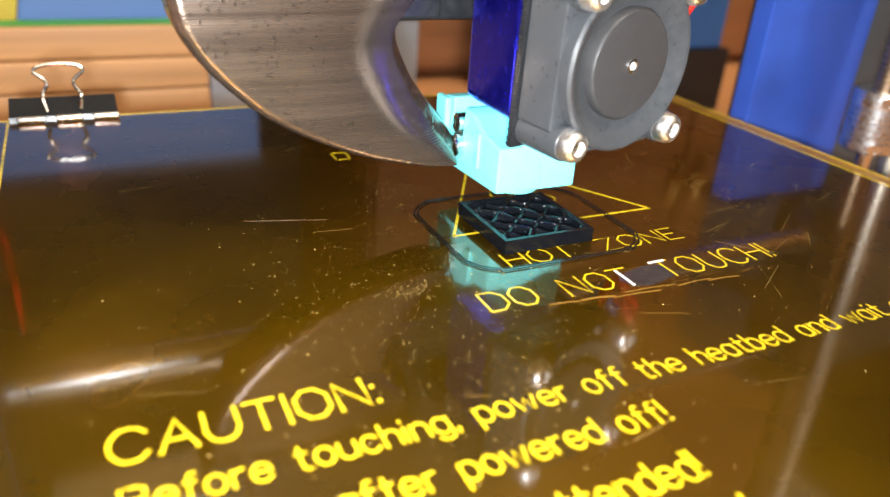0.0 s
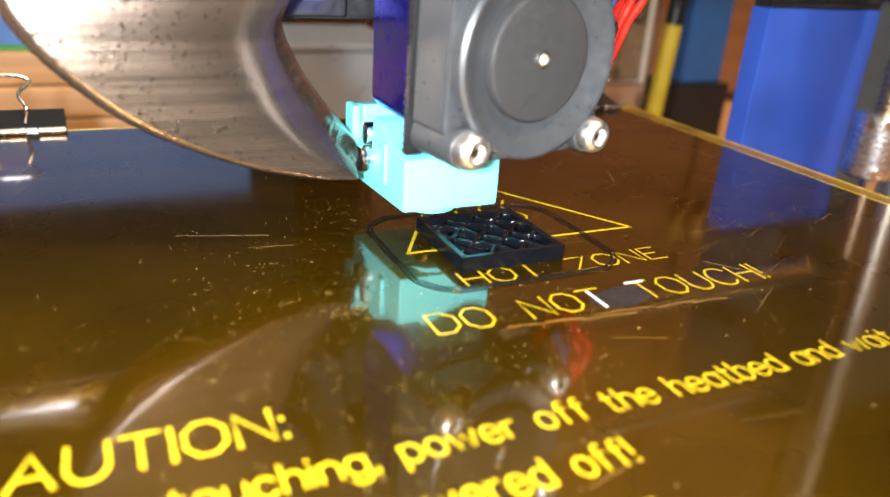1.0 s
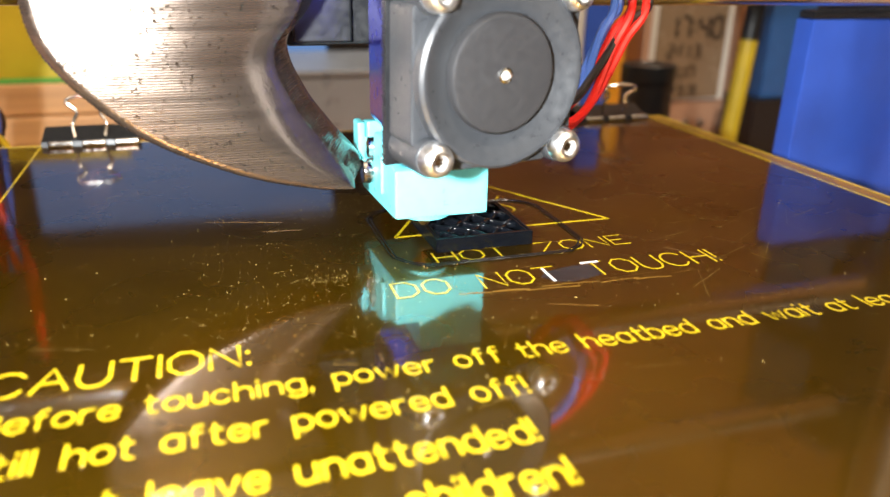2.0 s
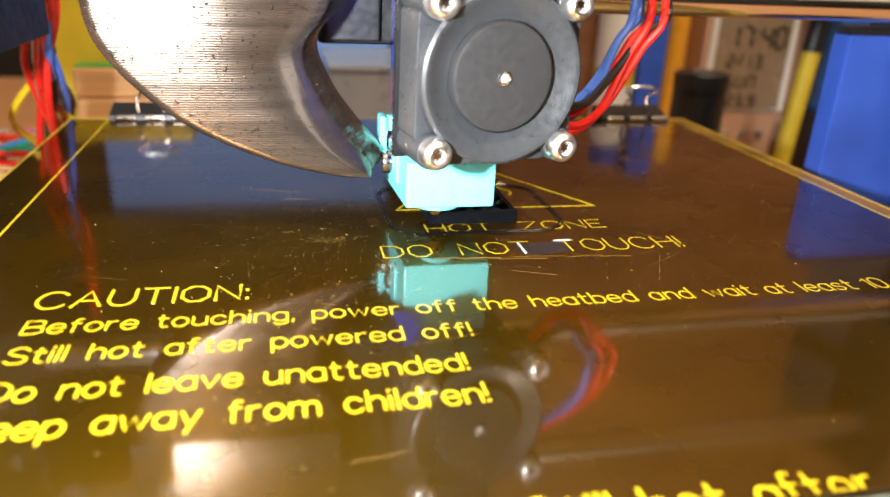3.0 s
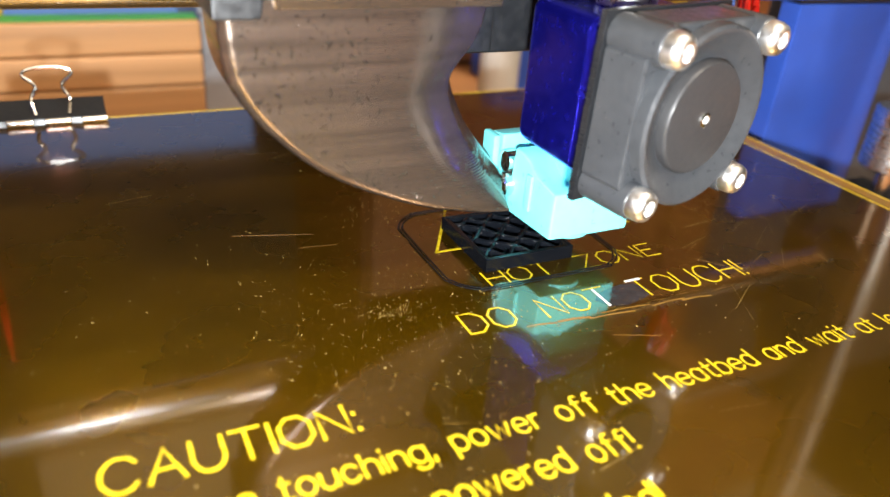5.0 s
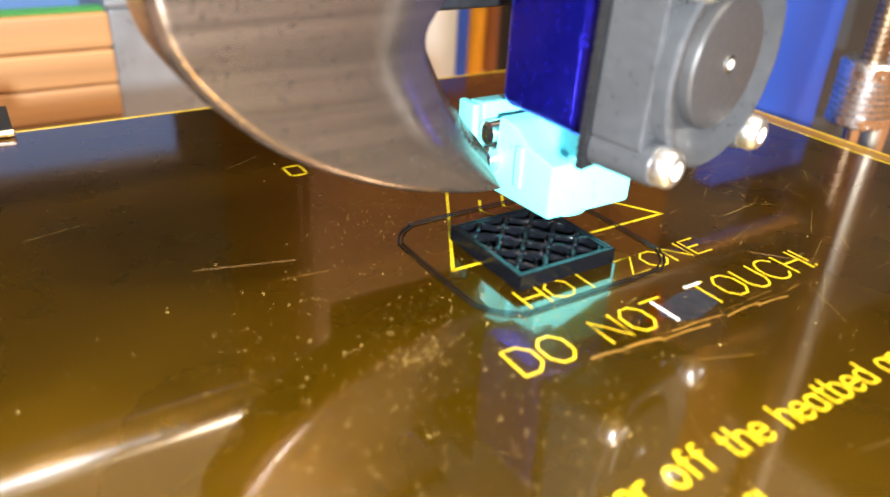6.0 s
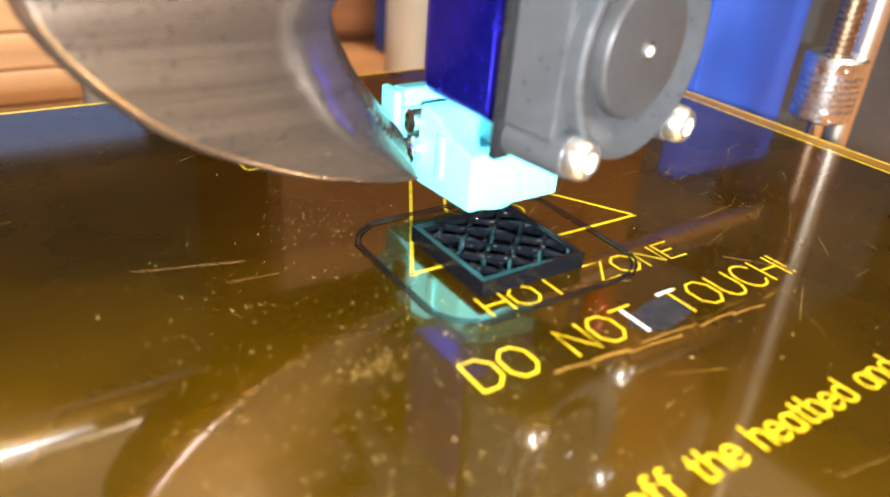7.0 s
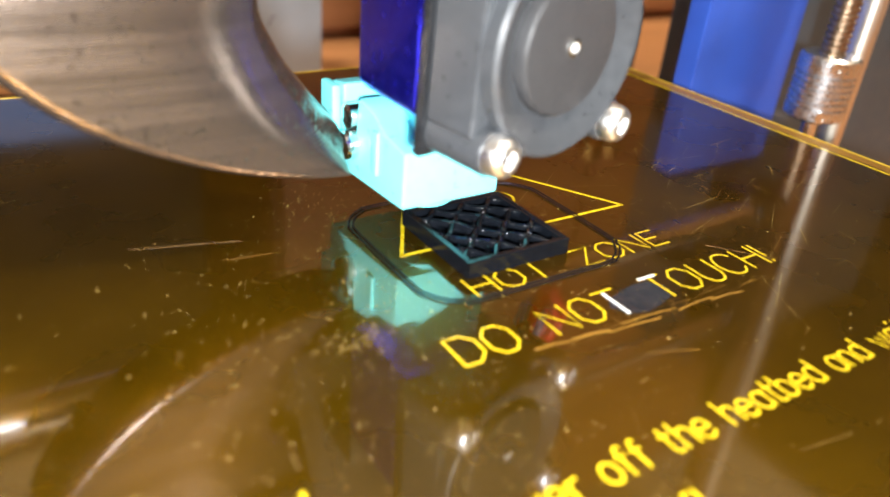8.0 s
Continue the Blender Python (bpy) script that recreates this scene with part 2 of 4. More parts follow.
def smooth_line(points, steps=8, closed=False):
    pts = [Vector(p) for p in points]
    n = len(pts)
    out = []
    for k in range(n if closed else n - 1):
        p0 = pts[(k - 1) % n] if closed or k else pts[0]
        p1, p2 = pts[k], pts[(k + 1) % n]
        p3 = pts[(k + 2) % n] if closed or k + 2 < n else pts[-1]
        for s in range(steps):
            t = s / steps
            out.append(0.5 * (2 * p1 + (p2 - p0) * t + (2 * p0 - 5 * p1 + 4 * p2 - p3) * t * t + (3 * p1 - p0 - 3 * p2 + p3) * t ** 3))
    if not closed:
        out.append(pts[-1])
    return out


def bm_tube(points, radius, seg=8, steps=8, closed=False, flat=1.0, up=(0.13, 0.31, 0.94), line=None):
    """A round wire along a smooth line."""
    line = line or smooth_line(points, steps, closed)
    bm = bmesh.new()
    rings = []
    n = len(line)
    up = Vector(up)
    for k, p in enumerate(line):
        a, b = line[(k - 1) % n] if closed or k else p, line[(k + 1) % n] if closed or k < n - 1 else p
        d = (b - a).normalized()
        u = d.cross(up).normalized()
        v = u.cross(d)
        rings.append([bm.verts.new(p + radius * (math.cos(2 * math.pi * s / seg) * u + flat * math.sin(2 * math.pi * s / seg) * v)) for s in range(seg)])
    for k in range(n if closed else n - 1):
        a, b = rings[k], rings[(k + 1) % n]
        for s in range(seg):
            bm.faces.new((a[s], a[(s + 1) % seg], b[(s + 1) % seg], b[s]))
    if not closed:
        bm.faces.new(rings[0][::-1])
        bm.faces.new(rings[-1])
    bmesh.ops.recalc_face_normals(bm, faces=bm.faces[:])
    return bm


def bm_join(*some):
    out = bmesh.new()
    for bm in some:
        me = bpy.data.meshes.new("join")
        bm.to_mesh(me)
        bm.free()
        out.from_mesh(me)
        bpy.data.meshes.remove(me)
    return out


def part(name, bm, material, parent=None, label="", m=None, smooth=True):
    """One mesh object from a bmesh in millimetres, under its thing."""
    if m is not None:
        bmesh.ops.transform(bm, matrix=m, verts=bm.verts[:])
    bmesh.ops.scale(bm, vec=(0.001, 0.001, 0.001), verts=bm.verts[:])
    me = bpy.data.meshes.new(name)
    bm.to_mesh(me)
    bm.free()
    me.materials.append(material)
    if smooth:
        me.shade_smooth()
        me.set_sharp_from_angle(angle=radians(38))
    ob = new(name, me)
    if smooth:
        ob.modifiers.new("normals", "WEIGHTED_NORMAL").keep_sharp = True
    if parent:
        ob.parent = parent
    if label:
        ob["label"] = label
    return ob


def thing(name, label, category, group="", kind=""):
    ob = new(name)
    ob.empty_display_size = 0.01
    return tagged(ob, label, category, group, kind)


def turn(x=0, y=0, z=0, rx=0, ry=0, rz=0):
    """A pose in millimetres and degrees."""
    return pose(x, y, z, rx, ry, rz)


# A one-stroke engraving alphabet: width, then strokes of x,y corners on a capital height of 6; ~ marks a rounded stroke.
GLYPHS = {
    "A": (5, "0,0 2.5,6 5,0/0.9,2.2 4.1,2.2"), "B": (4.5, "0,0 0,6 3,6 4.2,5.4 4.2,3.7 3,3.1 0,3.1/3,3.1 4.5,2.4 4.5,.7 3.2,0 0,0"),
    "C": (5, "~4.8,4.9 3.6,6 1.5,6 0,4.2 0,1.8 1.5,0 3.6,0 4.8,1.1"), "D": (4.6, "0,0 0,6 2.8,6 4.6,4.4 4.6,1.6 2.8,0 0,0"),
    "E": (4, "4,0 0,0 0,6 4,6/0,3.1 3,3.1"), "G": (5, "~4.8,5 3.6,6 1.5,6 0,4.2 0,1.8 1.5,0 3.6,0 4.8,1.2 4.8,2.8/4.8,2.8 2.8,2.8"),
    "H": (4.6, "0,0 0,6/4.6,0 4.6,6/0,3.1 4.6,3.1"), "I": (0.1, "0,0 0,6"), "K": (4.2, "0,0 0,6/4,6 0,2.2/1.4,3.5 4.2,0"),
    "N": (4.6, "0,0 0,6 4.6,0 4.6,6"), "O": (5, "2.5,0 1.5,0 0,1.6 0,4.4 1.5,6 3.5,6 5,4.4 5,1.6 3.5,0 2.5,0"),
    "R": (4.4, "0,0 0,6 3,6 4.3,5.3 4.3,3.6 3,2.9 0,2.9/2.4,2.9 4.4,0"), "S": (4.2, "~4,5.1 3,6 1.2,6 .1,5 .3,3.8 2,3.1 3.8,2.4 4.2,1.1 3.1,0 1.1,0 0,.9"),
    "T": (4.6, "0,6 4.6,6/2.3,6 2.3,0"), "U": (4.6, "~0,6 0,4 0,1.8 1.2,0 3.4,0 4.6,1.8 4.6,4 4.6,6"), "W": (6, "0,6 1.5,0 3,5.2 4.5,0 6,6"),
    "Z": (4.4, "0,6 4.4,6 0,0 4.4,0"), "a": (3.4, "~3.4,3.2 2.4,4 1,4 0,2.8 0,1.2 1,0 2.4,0 3.4,.9/3.4,4 3.4,0"),
    "b": (3.4, "0,6 0,0/~0,3.1 1,4 2.4,4 3.4,2.8 3.4,1.2 2.4,0 1,0 0,.9"), "c": (3.2, "~3.2,3.2 2.3,4 1,4 0,2.8 0,1.2 1,0 2.3,0 3.2,.8"),
    "d": (3.4, "3.4,6 3.4,0/~3.4,3.1 2.4,4 1,4 0,2.8 0,1.2 1,0 2.4,0 3.4,.9"), "e": (3.4, "0,2.1 3.4,2.1/~3.4,2.1 3.2,3.3 2.3,4 1,4 0,2.8 0,1.2 1,0 2.4,0 3.3,.8"),
    "f": (2.4, "~2.4,5.8 1.6,6 .9,5.2 .9,3 .9,0/0,4 2.2,4"), "g": (3.4, "~3.4,3.2 2.4,4 1,4 0,2.8 0,1.2 1,0 2.4,0 3.4,.9/~3.4,4 3.4,1 3.4,-.8 2.5,-1.8 1,-1.8 .1,-1.1"),
    "h": (3.3, "0,6 0,0/~0,2.9 1.2,4 2.4,4 3.3,3 3.3,1.5 3.3,0"), "i": (0.1, "0,4 0,0/0,5.5 0,5.9"), "l": (0.1, "0,6 0,0"),
    "m": (5.6, "0,4 0,0/~0,2.9 1,4 2,4 2.8,3 2.8,1.5 2.8,0/~2.8,2.9 3.8,4 4.8,4 5.6,3 5.6,1.5 5.6,0"), "n": (3.3, "0,4 0,0/~0,2.9 1.2,4 2.4,4 3.3,3 3.3,1.5 3.3,0"),
    "o": (3.4, "~1.7,-.05 1,0 0,1.2 0,2.8 1,4 2.4,4 3.4,2.8 3.4,1.2 2.4,0 1.7,-.05"), "p": (3.4, "0,4 0,-1.9/~0,3.1 1,4 2.4,4 3.4,2.8 3.4,1.2 2.4,0 1,0 0,.9"),
    "r": (2.2, "0,4 0,0/~0,2.6 .9,3.8 2.2,4"), "s": (3, "~2.9,3.4 2,4 .9,4 .1,3.2 .5,2.3 2.4,1.8 3,.9 2.1,0 .9,0 0,.6"),
    "t": (2.4, "~.9,5.6 .9,3 .9,.8 1.5,0 2.4,0/0,4 2.3,4"), "u": (3.3, "~0,4 0,2.4 0,1 .9,0 2.1,0 3.3,1.1/3.3,4 3.3,0"), "v": (3.4, "0,4 1.7,0 3.4,4"),
    "w": (5, "0,4 1.2,0 2.5,3.6 3.8,0 5,4"), "y": (3.5, "0,4 1.8,0/3.5,4 1.2,-1.9"), ":": (0.1, "0,.1 0,.5/0,3.5 0,3.9"), "!": (0.1, "0,6 0,2/0,.1 0,.5"),
    ",": (0.3, ".2,.4 0,-.9"), "1": (1.3, "0,4.8 1.3,6 1.3,0"), "0": (4, "~2,-.05 1,0 0,1.6 0,4.4 1,6 3,6 4,4.4 4,1.6 3,0 2,-.05"),
}


def lettering(text, x0, x1, base, cap, parent, stroke=0.85, gap=3.4, cut=None, label="", material=None):
    """Words from x0 to x1 on a base line, in one-stroke letters of that capital height, printed slightly raised."""
    at, strokes = 0.0, []
    for ch in text:
        if ch == " ":
            at += gap
            continue
        width, code = GLYPHS[ch]
        for run in code.split("/"):
            pts = [Vector((*map(float, p.split(",")), 0)) for p in run.lstrip("~").split()]
            strokes.append([Vector((at + p.x, p.y, 0)) for p in (smooth_line(pts, 4) if run[0] == "~" else pts)])
        at += width + 1.35
    k = (x1 - x0) / (at - 1.35)
    some = []
    for run in strokes:
        line = [Vector((x0 + p.x * k, base + p.y * cap / 6, 0.05)) for p in run]
        a, b = (line[0] - line[1]).normalized(), (line[-1] - line[-2]).normalized()
        r = stroke * 0.4
        line = [line[0] + a * r * 0.6] + line + [line[-1] + b * r * 0.6] if (line[0] - line[-1]).length > 0.01 else line
        some.append(bm_tube(None, r, 8, flat=0.12, up=(0, 0, 1), line=line))
    bm = bm_join(*some)
    if cut is not None:
        bmesh.ops.bisect_plane(bm, geom=bm.verts[:] + bm.edges[:] + bm.faces[:], plane_co=(0, cut, 0), plane_no=(0, -1, 0), clear_outer=True)
    return part("lettering", bm, material or M_PRINT, parent, label)


def bm_line(points, width, z0, z1, closed=False):
    """A flat printed line of that width along corners on the floor."""
    bm = bmesh.new()
    n = len(points)
    for k in range(n if closed else n - 1):
        a, b = Vector(points[k]), Vector(points[(k + 1) % n])
        d = (b - a).normalized() * width / 2
        s = Vector((-d.y, d.x))
        quad = [a - d - s, b + d - s, b + d + s, a - d + s]
        lo = [bm.verts.new((*q, z0)) for q in quad]
        hi = [bm.verts.new((*q, z1)) for q in quad]
        bm.faces.new(hi)
        for i in range(4):
            bm.faces.new((lo[i], lo[(i + 1) % 4], hi[(i + 1) % 4], hi[i]))
    return bm


# ---- room, table and printer frame ----
def room():
    tagged(part("floor", bm_box(-2000, 2000, -2000, 2000, -860, -840), M_TABLE), "brown wooden room floor", "floor", kind="structure")
    for name, b in (("wall_north", (-2000, 2000, 2000, 2100, -840, 2300)), ("wall_south", (-2000, 2000, -2100, -2000, -840, 2300)),
                    ("wall_east", (2000, 2100, -2100, 2100, -840, 2300)), ("wall_west", (-2100, -2000, -2100, 2100, -840, 2300))):
        tagged(part(name, bm_box(*b), M_CEIL), "unseen cream room wall behind added dark boards", "wall", kind="structure")
    # Unseen dark boards, added so the bed mirrors dark at low angles.
    for b in ((-1980, 1980, 1980, 1998), (-1980, 1980, -1998, -1980), (1980, 1998, -1998, 1998), (-1998, -1980, -1998, 1998)):
        tagged(part("reflection_board", bm_box(*b, -839.9, 1700, 3), M_REFLBOARD), "unseen dark board added to darken the bed's reflection", "panelling", kind="structure")
    tagged(part("ceiling", bm_box(-2100, 2100, -2100, 2100, 2300, 2400), M_CEIL), "cream painted room ceiling", "ceiling", kind="structure")


def table():
    ob = thing("table", "orange-brown wooden table under the printer", "table")
    part("tabletop", bm_box(-700, 900, -500, 700, -105, -80, 2), M_TABLE, ob)
    for x in (-660, 860):
        for y in (-460, 660):
            part("leg", bm_box(x - 25, x + 25, y - 25, y + 25, -840, -105, 2), M_TABLE, ob)


def printer_frame():
    ob = thing("printer_frame", "blue painted side panels of a 3D printer frame", "printer frame")
    for x0, x1, top in ((-162, -114, 60), (137, 189, 37.5)):
        y = 78 if x0 < 0 else 82
        part("upright", bm_box(x0, x1, y, y + 8, -80, top, 0.8), M_BLUE, ob, "blue painted upright panel")
    part("cap", bm_box(137.5, 188.5, 82.5, 89.5, 37.5, 40, 0.6), M_BLACK, ob, "dark top cap")
    part("base_board", bm_box(-230, -111, 112, 274, -79.9, -36, 1), M_PALE, ob, "pale plywood base piece")


def x_axis():
    for z in (47, 92):
        tagged(part("x_rod", bm_lathe([(3.7, -108), (4, -107.6), (4, 172), (3.7, 172.4)], 40, "X", (0, 62, z)), M_CHROME),
               "polished steel guide rod of the printer's cross axis", "guide rod", "cross axis rods")
    ob = thing("x_end", "black and navy end block holding the guide rods", "axis bracket")
    part("block", bm_box(-113.5, -98, 45, 105, 30, 112, 1), M_NAVYP, ob)
    part("face_plate", bm_box(-113.5, -98.6, 43.6, 45, 30.5, 111.5, 0.4), M_MATTE, ob, "black face plate")
    for x, z in ((-104, 48), (-110, 38), (-104, 66), (-110, 82)):
        part("bolt", bm_lathe([(1, -1.6), (1.8, -1.4), (2, 0)], 16, "Y", (x, 43.6, z)), M_STEEL, ob)
    ob = thing("x_end", "black end block holding the guide rods beside the lead screw", "axis bracket")
    part("block", bm_box(159, 182, 57, 76, 42, 112, 1), M_BLACK, ob)


def lead_screw(name, x, y):
    ob = thing(name, "threaded steel lead screw in a ribbed aluminium coupler", "lead screw")
    prof = [(8.5, -13), (9.5, -12.2)]
    for k in range(6):
        z = -9 + k * 2.1
        prof += [(9.5, z), (8.4, z + 0.3), (8.4, z + 0.8), (9.5, z + 1.1)]
    prof += [(9.5, 7.2), (8.7, 8), (4.2, 8)]
    part("coupler", bm_lathe(prof, 44, "Z", (x, y, 0)), M_ALU, ob, "ribbed aluminium shaft coupler")
    for z in (-10.6, 5.4):
        part("grub_screw", bm_lathe([(1.9, -1.6), (1.9, 0.8), (1.1, 0.8), (1.1, 0.2)], 14, "X"), M_STEEL, ob, m=turn(x - 6.7, y - 6.7, z, 0, 0, 225))
    prof = []
    for k in range(110):
        z = 8 + k * 2
        prof += [(4.0, z), (4.0, z + 0.7), (3.3, z + 1.0), (3.3, z + 1.7)]
    part("screw", bm_lathe(prof, 20, "Z", (x, y, 0)), M_THREAD, ob, "brown oiled threaded screw")
    part("motor", bm_box(x - 15, x + 15, y - 17, y + 17, -62, -24, 2), M_BLACK, ob, "black stepper motor")
    part("motor_cap", bm_box(x - 15, x + 15, y - 17, y + 17, -79.9, -62, 2), M_ALU, ob)
    part("shaft", bm_lathe([(2.5, -24), (2.5, -13)], 20, "Z", (x, y, 0)), M_STEEL, ob)


def z_axis():
    lead_screw("z_screw", 175, 60)
    ob = thing("z_rod", "polished upright steel guide rod in a black foot", "guide rod")
    part("rod", bm_lathe([(3.8, -70), (4, -69.6), (4, 330), (3.8, 330.4)], 32, "Z", (194, 62, 0)), M_ZROD, ob)
    part("foot", bm_box(186, 204, 53, 71, -79.9, -62, 1), M_BLACK, ob)


# ---- heated bed ----
def waves(x, y, k, parent):
    """Three rising heat waves of a warning sign."""
    for n in (-1, 0, 1):
        pts = [(x + n * 3.4 * k + 0.8 * k * math.sin(s * 1.25), y + s * 1.25 * k, 0.05) for s in range(7)]
        part("heat_wave", bm_tube(pts, 0.3, 8, 3, flat=0.12, up=(0, 0, 1)), M_PRINT, parent)


def heated_bed():
    ob = thing("heated_bed", "amber film-covered heated printer bed with yellow printed warnings", "printer bed")
    part("plate", bm_box(-104, 115, -69, 134.5, -1.2, 0, 0.15), M_PCB, ob, "glossy amber film over a dark board", smooth=False)
    part("board_edge", bm_box(-103.6, 114.6, -69.3, 134.2, -4.6, -1.25, 0.4), M_PCBEDGE, ob, "rough green-grey board edge")
    part("border_band", bm_line([(112.3, -68), (112.3, 133)], 3.6, 0.0, 0.03), M_SMEAR, ob, "dull gold border band")
    part("film_edge", bm_line([(-103.7, -68.6), (-103.7, 134.2), (114.7, 134.2), (114.7, -68.6)], 0.7, -0.3, 0.1, False), M_EDGE, ob, "yellow cut edge of the film")
    for pts in ([(-92, -68), (-92, 132)], [(109.5, -68), (109.5, 132)],):
        part("border_line", bm_line(pts, 0.6, 0.0, 0.05), M_PRINT, ob)
    lettering("CAUTION:", -76.5, -43.1, -8.9, 5.9, ob, 0.74, 2.6)
    lettering("Before touching, power off the heatbed and wait at least 10", -76, 77.5, -17.6, 4.2, ob, 0.54, 3.6)
    lettering("Still hot after powered off!", -75.7, -7.8, -26.4, 4.3, ob, 0.55, 3.9)
    lettering("Do not leave unattended!", -75.5, -10.8, -36.4, 4.6, ob, 0.57, 3.9)
    lettering("Keep away from children!", -75.9, -9.9, -44.9, 4.7, ob, 0.59, 4.2)
    lettering("WARNING: Still hot after", -47, 31, -70.9, 6.1, ob, 0.7, 3.6, cut=-68.8)
    lettering("HOT ZONE", -6.4, 34.6, 19.6, 4.9, ob, 0.5, 6.2)
    lettering("DO NOT TOUCH!", -17.65, 47.1, 6.6, 5.95, ob, 0.54, 5.4)
    part("warning_triangle", bm_line([(-10.9, 35.0), (37.8, 34.7), (13.4, 76)], 0.6, 0.0, 0.05, True), M_PRINT, ob)
    waves(13.2, 44, 1.6, ob)
    tri = bm_line([(-91, -74.5), (-65, -74.5), (-78, -52)], 0.7, 0.0, 0.05, True)
    bmesh.ops.bisect_plane(tri, geom=tri.verts[:] + tri.edges[:] + tri.faces[:], plane_co=(0, -68.8, 0), plane_no=(0, -1, 0), clear_outer=True)
    part("warning_triangle", tri, M_PRINT, ob)
    waves(-78, -67.5, 1.1, ob)
    part("printed_mark", bm_line([(-19.4, 83.5), (-15.8, 83.5), (-15.8, 88.5), (-19.4, 88.5)], 0.6, 0, 0.05, True), M_PRINT, ob)
    # worn white strokes and old scrapes
    part("worn_stroke", bm_line([(11.3, 6.4), (11.3, 11.8)], 0.5, 0.02, 0.13), M_INK, ob, "letter stroke worn white")
    part("worn_stroke", bm_line([(19.7, 12.5), (22.9, 12.5)], 0.5, 0.02, 0.13), M_INK, ob, "letter stroke worn white")
    rng = random.Random(5)
    bits = bmesh.new()
    for k in range(52):
        x, y, a, n = rng.uniform(44, 96), rng.uniform(8, 52), rng.uniform(0.2, 2.6), rng.uniform(1.5, 9)
        if k < 22:
            x, y, a, n = rng.uniform(-5, 40), 4.6 + rng.uniform(-1.3, 0.9), rng.uniform(-0.1, 0.12), rng.uniform(2, 8)
        d, s = Vector((math.cos(a), math.sin(a), 0)) * n, Vector((-math.sin(a), math.cos(a), 0)) * rng.uniform(0.03, 0.08)
        c = Vector((x, y, 0.03))
        bits.faces.new([bits.verts.new(v) for v in (c - s, c + d * 0.5 - s * 0.6 + s, c + d, c + d * 0.5 + s * 1.6)])
    tagged(part("scuffing", bits, M_SMEAR, ob, "brown scuffed film"), kind="stuff")
    hair = bmesh.new()
    for k in range(70):
        x, y, a, n = rng.uniform(-90, 100), rng.uniform(-60, 120), rng.gauss(0.3, 0.4), rng.uniform(2, 13)
        if k < 45:
            x, y = rng.gauss(55, 22), rng.gauss(25, 20)
        d, s = Vector((math.cos(a), math.sin(a), 0)) * n, Vector((-math.sin(a), math.cos(a), 0)) * rng.uniform(0.01, 0.025)
        c = Vector((max(-100, min(98, x)), max(-64, min(125, y)), 0.02))
        hair.faces.new([hair.verts.new(v) for v in (c - s, c + d - s, c + d + s, c + s)])
    tagged(part("hairline_wear", hair, M_DUST, ob, "fine pale scratches in the film"), kind="stuff")
    # torn film, a shiny scrape under the words, long scratches and rubbed smudges
    torn = bm_prism([(9.6, 8.6), (11.4, 5.9), (14.6, 5.2), (18.2, 5.9), (21.3, 6.9), (22.3, 9.4), (20.6, 11.6), (17.4, 11.9), (13.8, 11.1), (11.2, 10.4)], 0.0, 0.025, 0, "XY")
    part("torn_patch", torn, M_BARE, ob, "dark bare patch where the film is torn")
    for a, b in (((-48, 54.2), (-32.2, 50.1)), ((-36.7, 45.2), (-28.9, 44.4)), ((-4, -9.4), (-6.4, -13.5)), ((6, -2), (14, -5)), ((40, 16), (47, 8))):
        part("scratch", bm_line([a, b], 0.028, 0.0, 0.03), M_SMEAR, ob, "long fine scratch")
    for cx, cy, sx, sy, count in ((-29, 17.2, 3.4, 1.3, 60), (-16, 57, 6, 5, 90), (47, 22, 9, 8, 120), (66, 32, 12, 9, 110), (12, 4.2, 9, 0.9, 70)):
        rub = bmesh.new()
        for k in range(count):
            x, y, a, n = rng.gauss(cx, sx), rng.gauss(cy, sy), rng.gauss(0.9, 0.6), rng.uniform(0.3, 1.6)
            d, w = Vector((math.cos(a), math.sin(a), 0)) * n, Vector((-math.sin(a), math.cos(a), 0)) * rng.uniform(0.02, 0.05)
            c = Vector((x, y, 0.03))
            rub.faces.new([rub.verts.new(v) for v in (c - w, c + d * 0.5 - w * 0.4, c + d, c + d * 0.5 + w * 1.6)])
        tagged(part("rubbed_smudge", rub, M_SMEAR if cx > 0 else M_DUST, ob, "rubbed smudge of short scuffs"), kind="stuff")
    for a, b, w in (((-7.3, 5.4), (-1.5, 4.7), 0.2), ((-1.2, 4.9), (5.5, 4.2), 0.3), ((5, 3.8), (14.7, 3.1), 0.18), ((8, 4.6), (19, 4.0), 0.14), ((19, 3.4), (27, 3.6), 0.18), ((26, 3.1), (33, 2.6), 0.2)):
        part("scrape", bm_tube([(*a, 0.02), ((a[0] + b[0]) / 2, (a[1] + b[1]) / 2 + 0.2, 0.03), (*b, 0.02)], w, 8, 6, flat=0.12, up=(0, 0, 1)), M_SMEAR, ob, "brown scrape under the printed words")
    # board in front, under the plate's edge
    part("front_board", bm_box(-100, 110, -96, -60, -10, -8.6, 0.3), M_SPECK, ob, "dark circuit board with white print")
    part("printed_ring", bm_tube([(25.5 + 2.1 * math.cos(k * 0.7854), -70.5 + 2.1 * math.sin(k * 0.7854), -8.5) for k in range(8)], 0.45, 8, 4, True, 0.2, (0, 0, 1)), M_WHITE, ob)
    part("solder_dot", bm_lathe([(1.1, -8.6), (1.1, -8.3), (0.5, -8.0)], 16, "Z", (25.5, -70.5, 0)), M_STEEL, ob)
    part("printed_line", bm_line([(12, -68.4), (24, -67.8)], 0.9, -8.6, -8.5), M_WHITE, ob)
    part("led", bm_box(24.4, 26.8, -70.0, -69.2, -3.6, -2.4, 0.2), M_LED, ob, "lit blue indicator lamp")
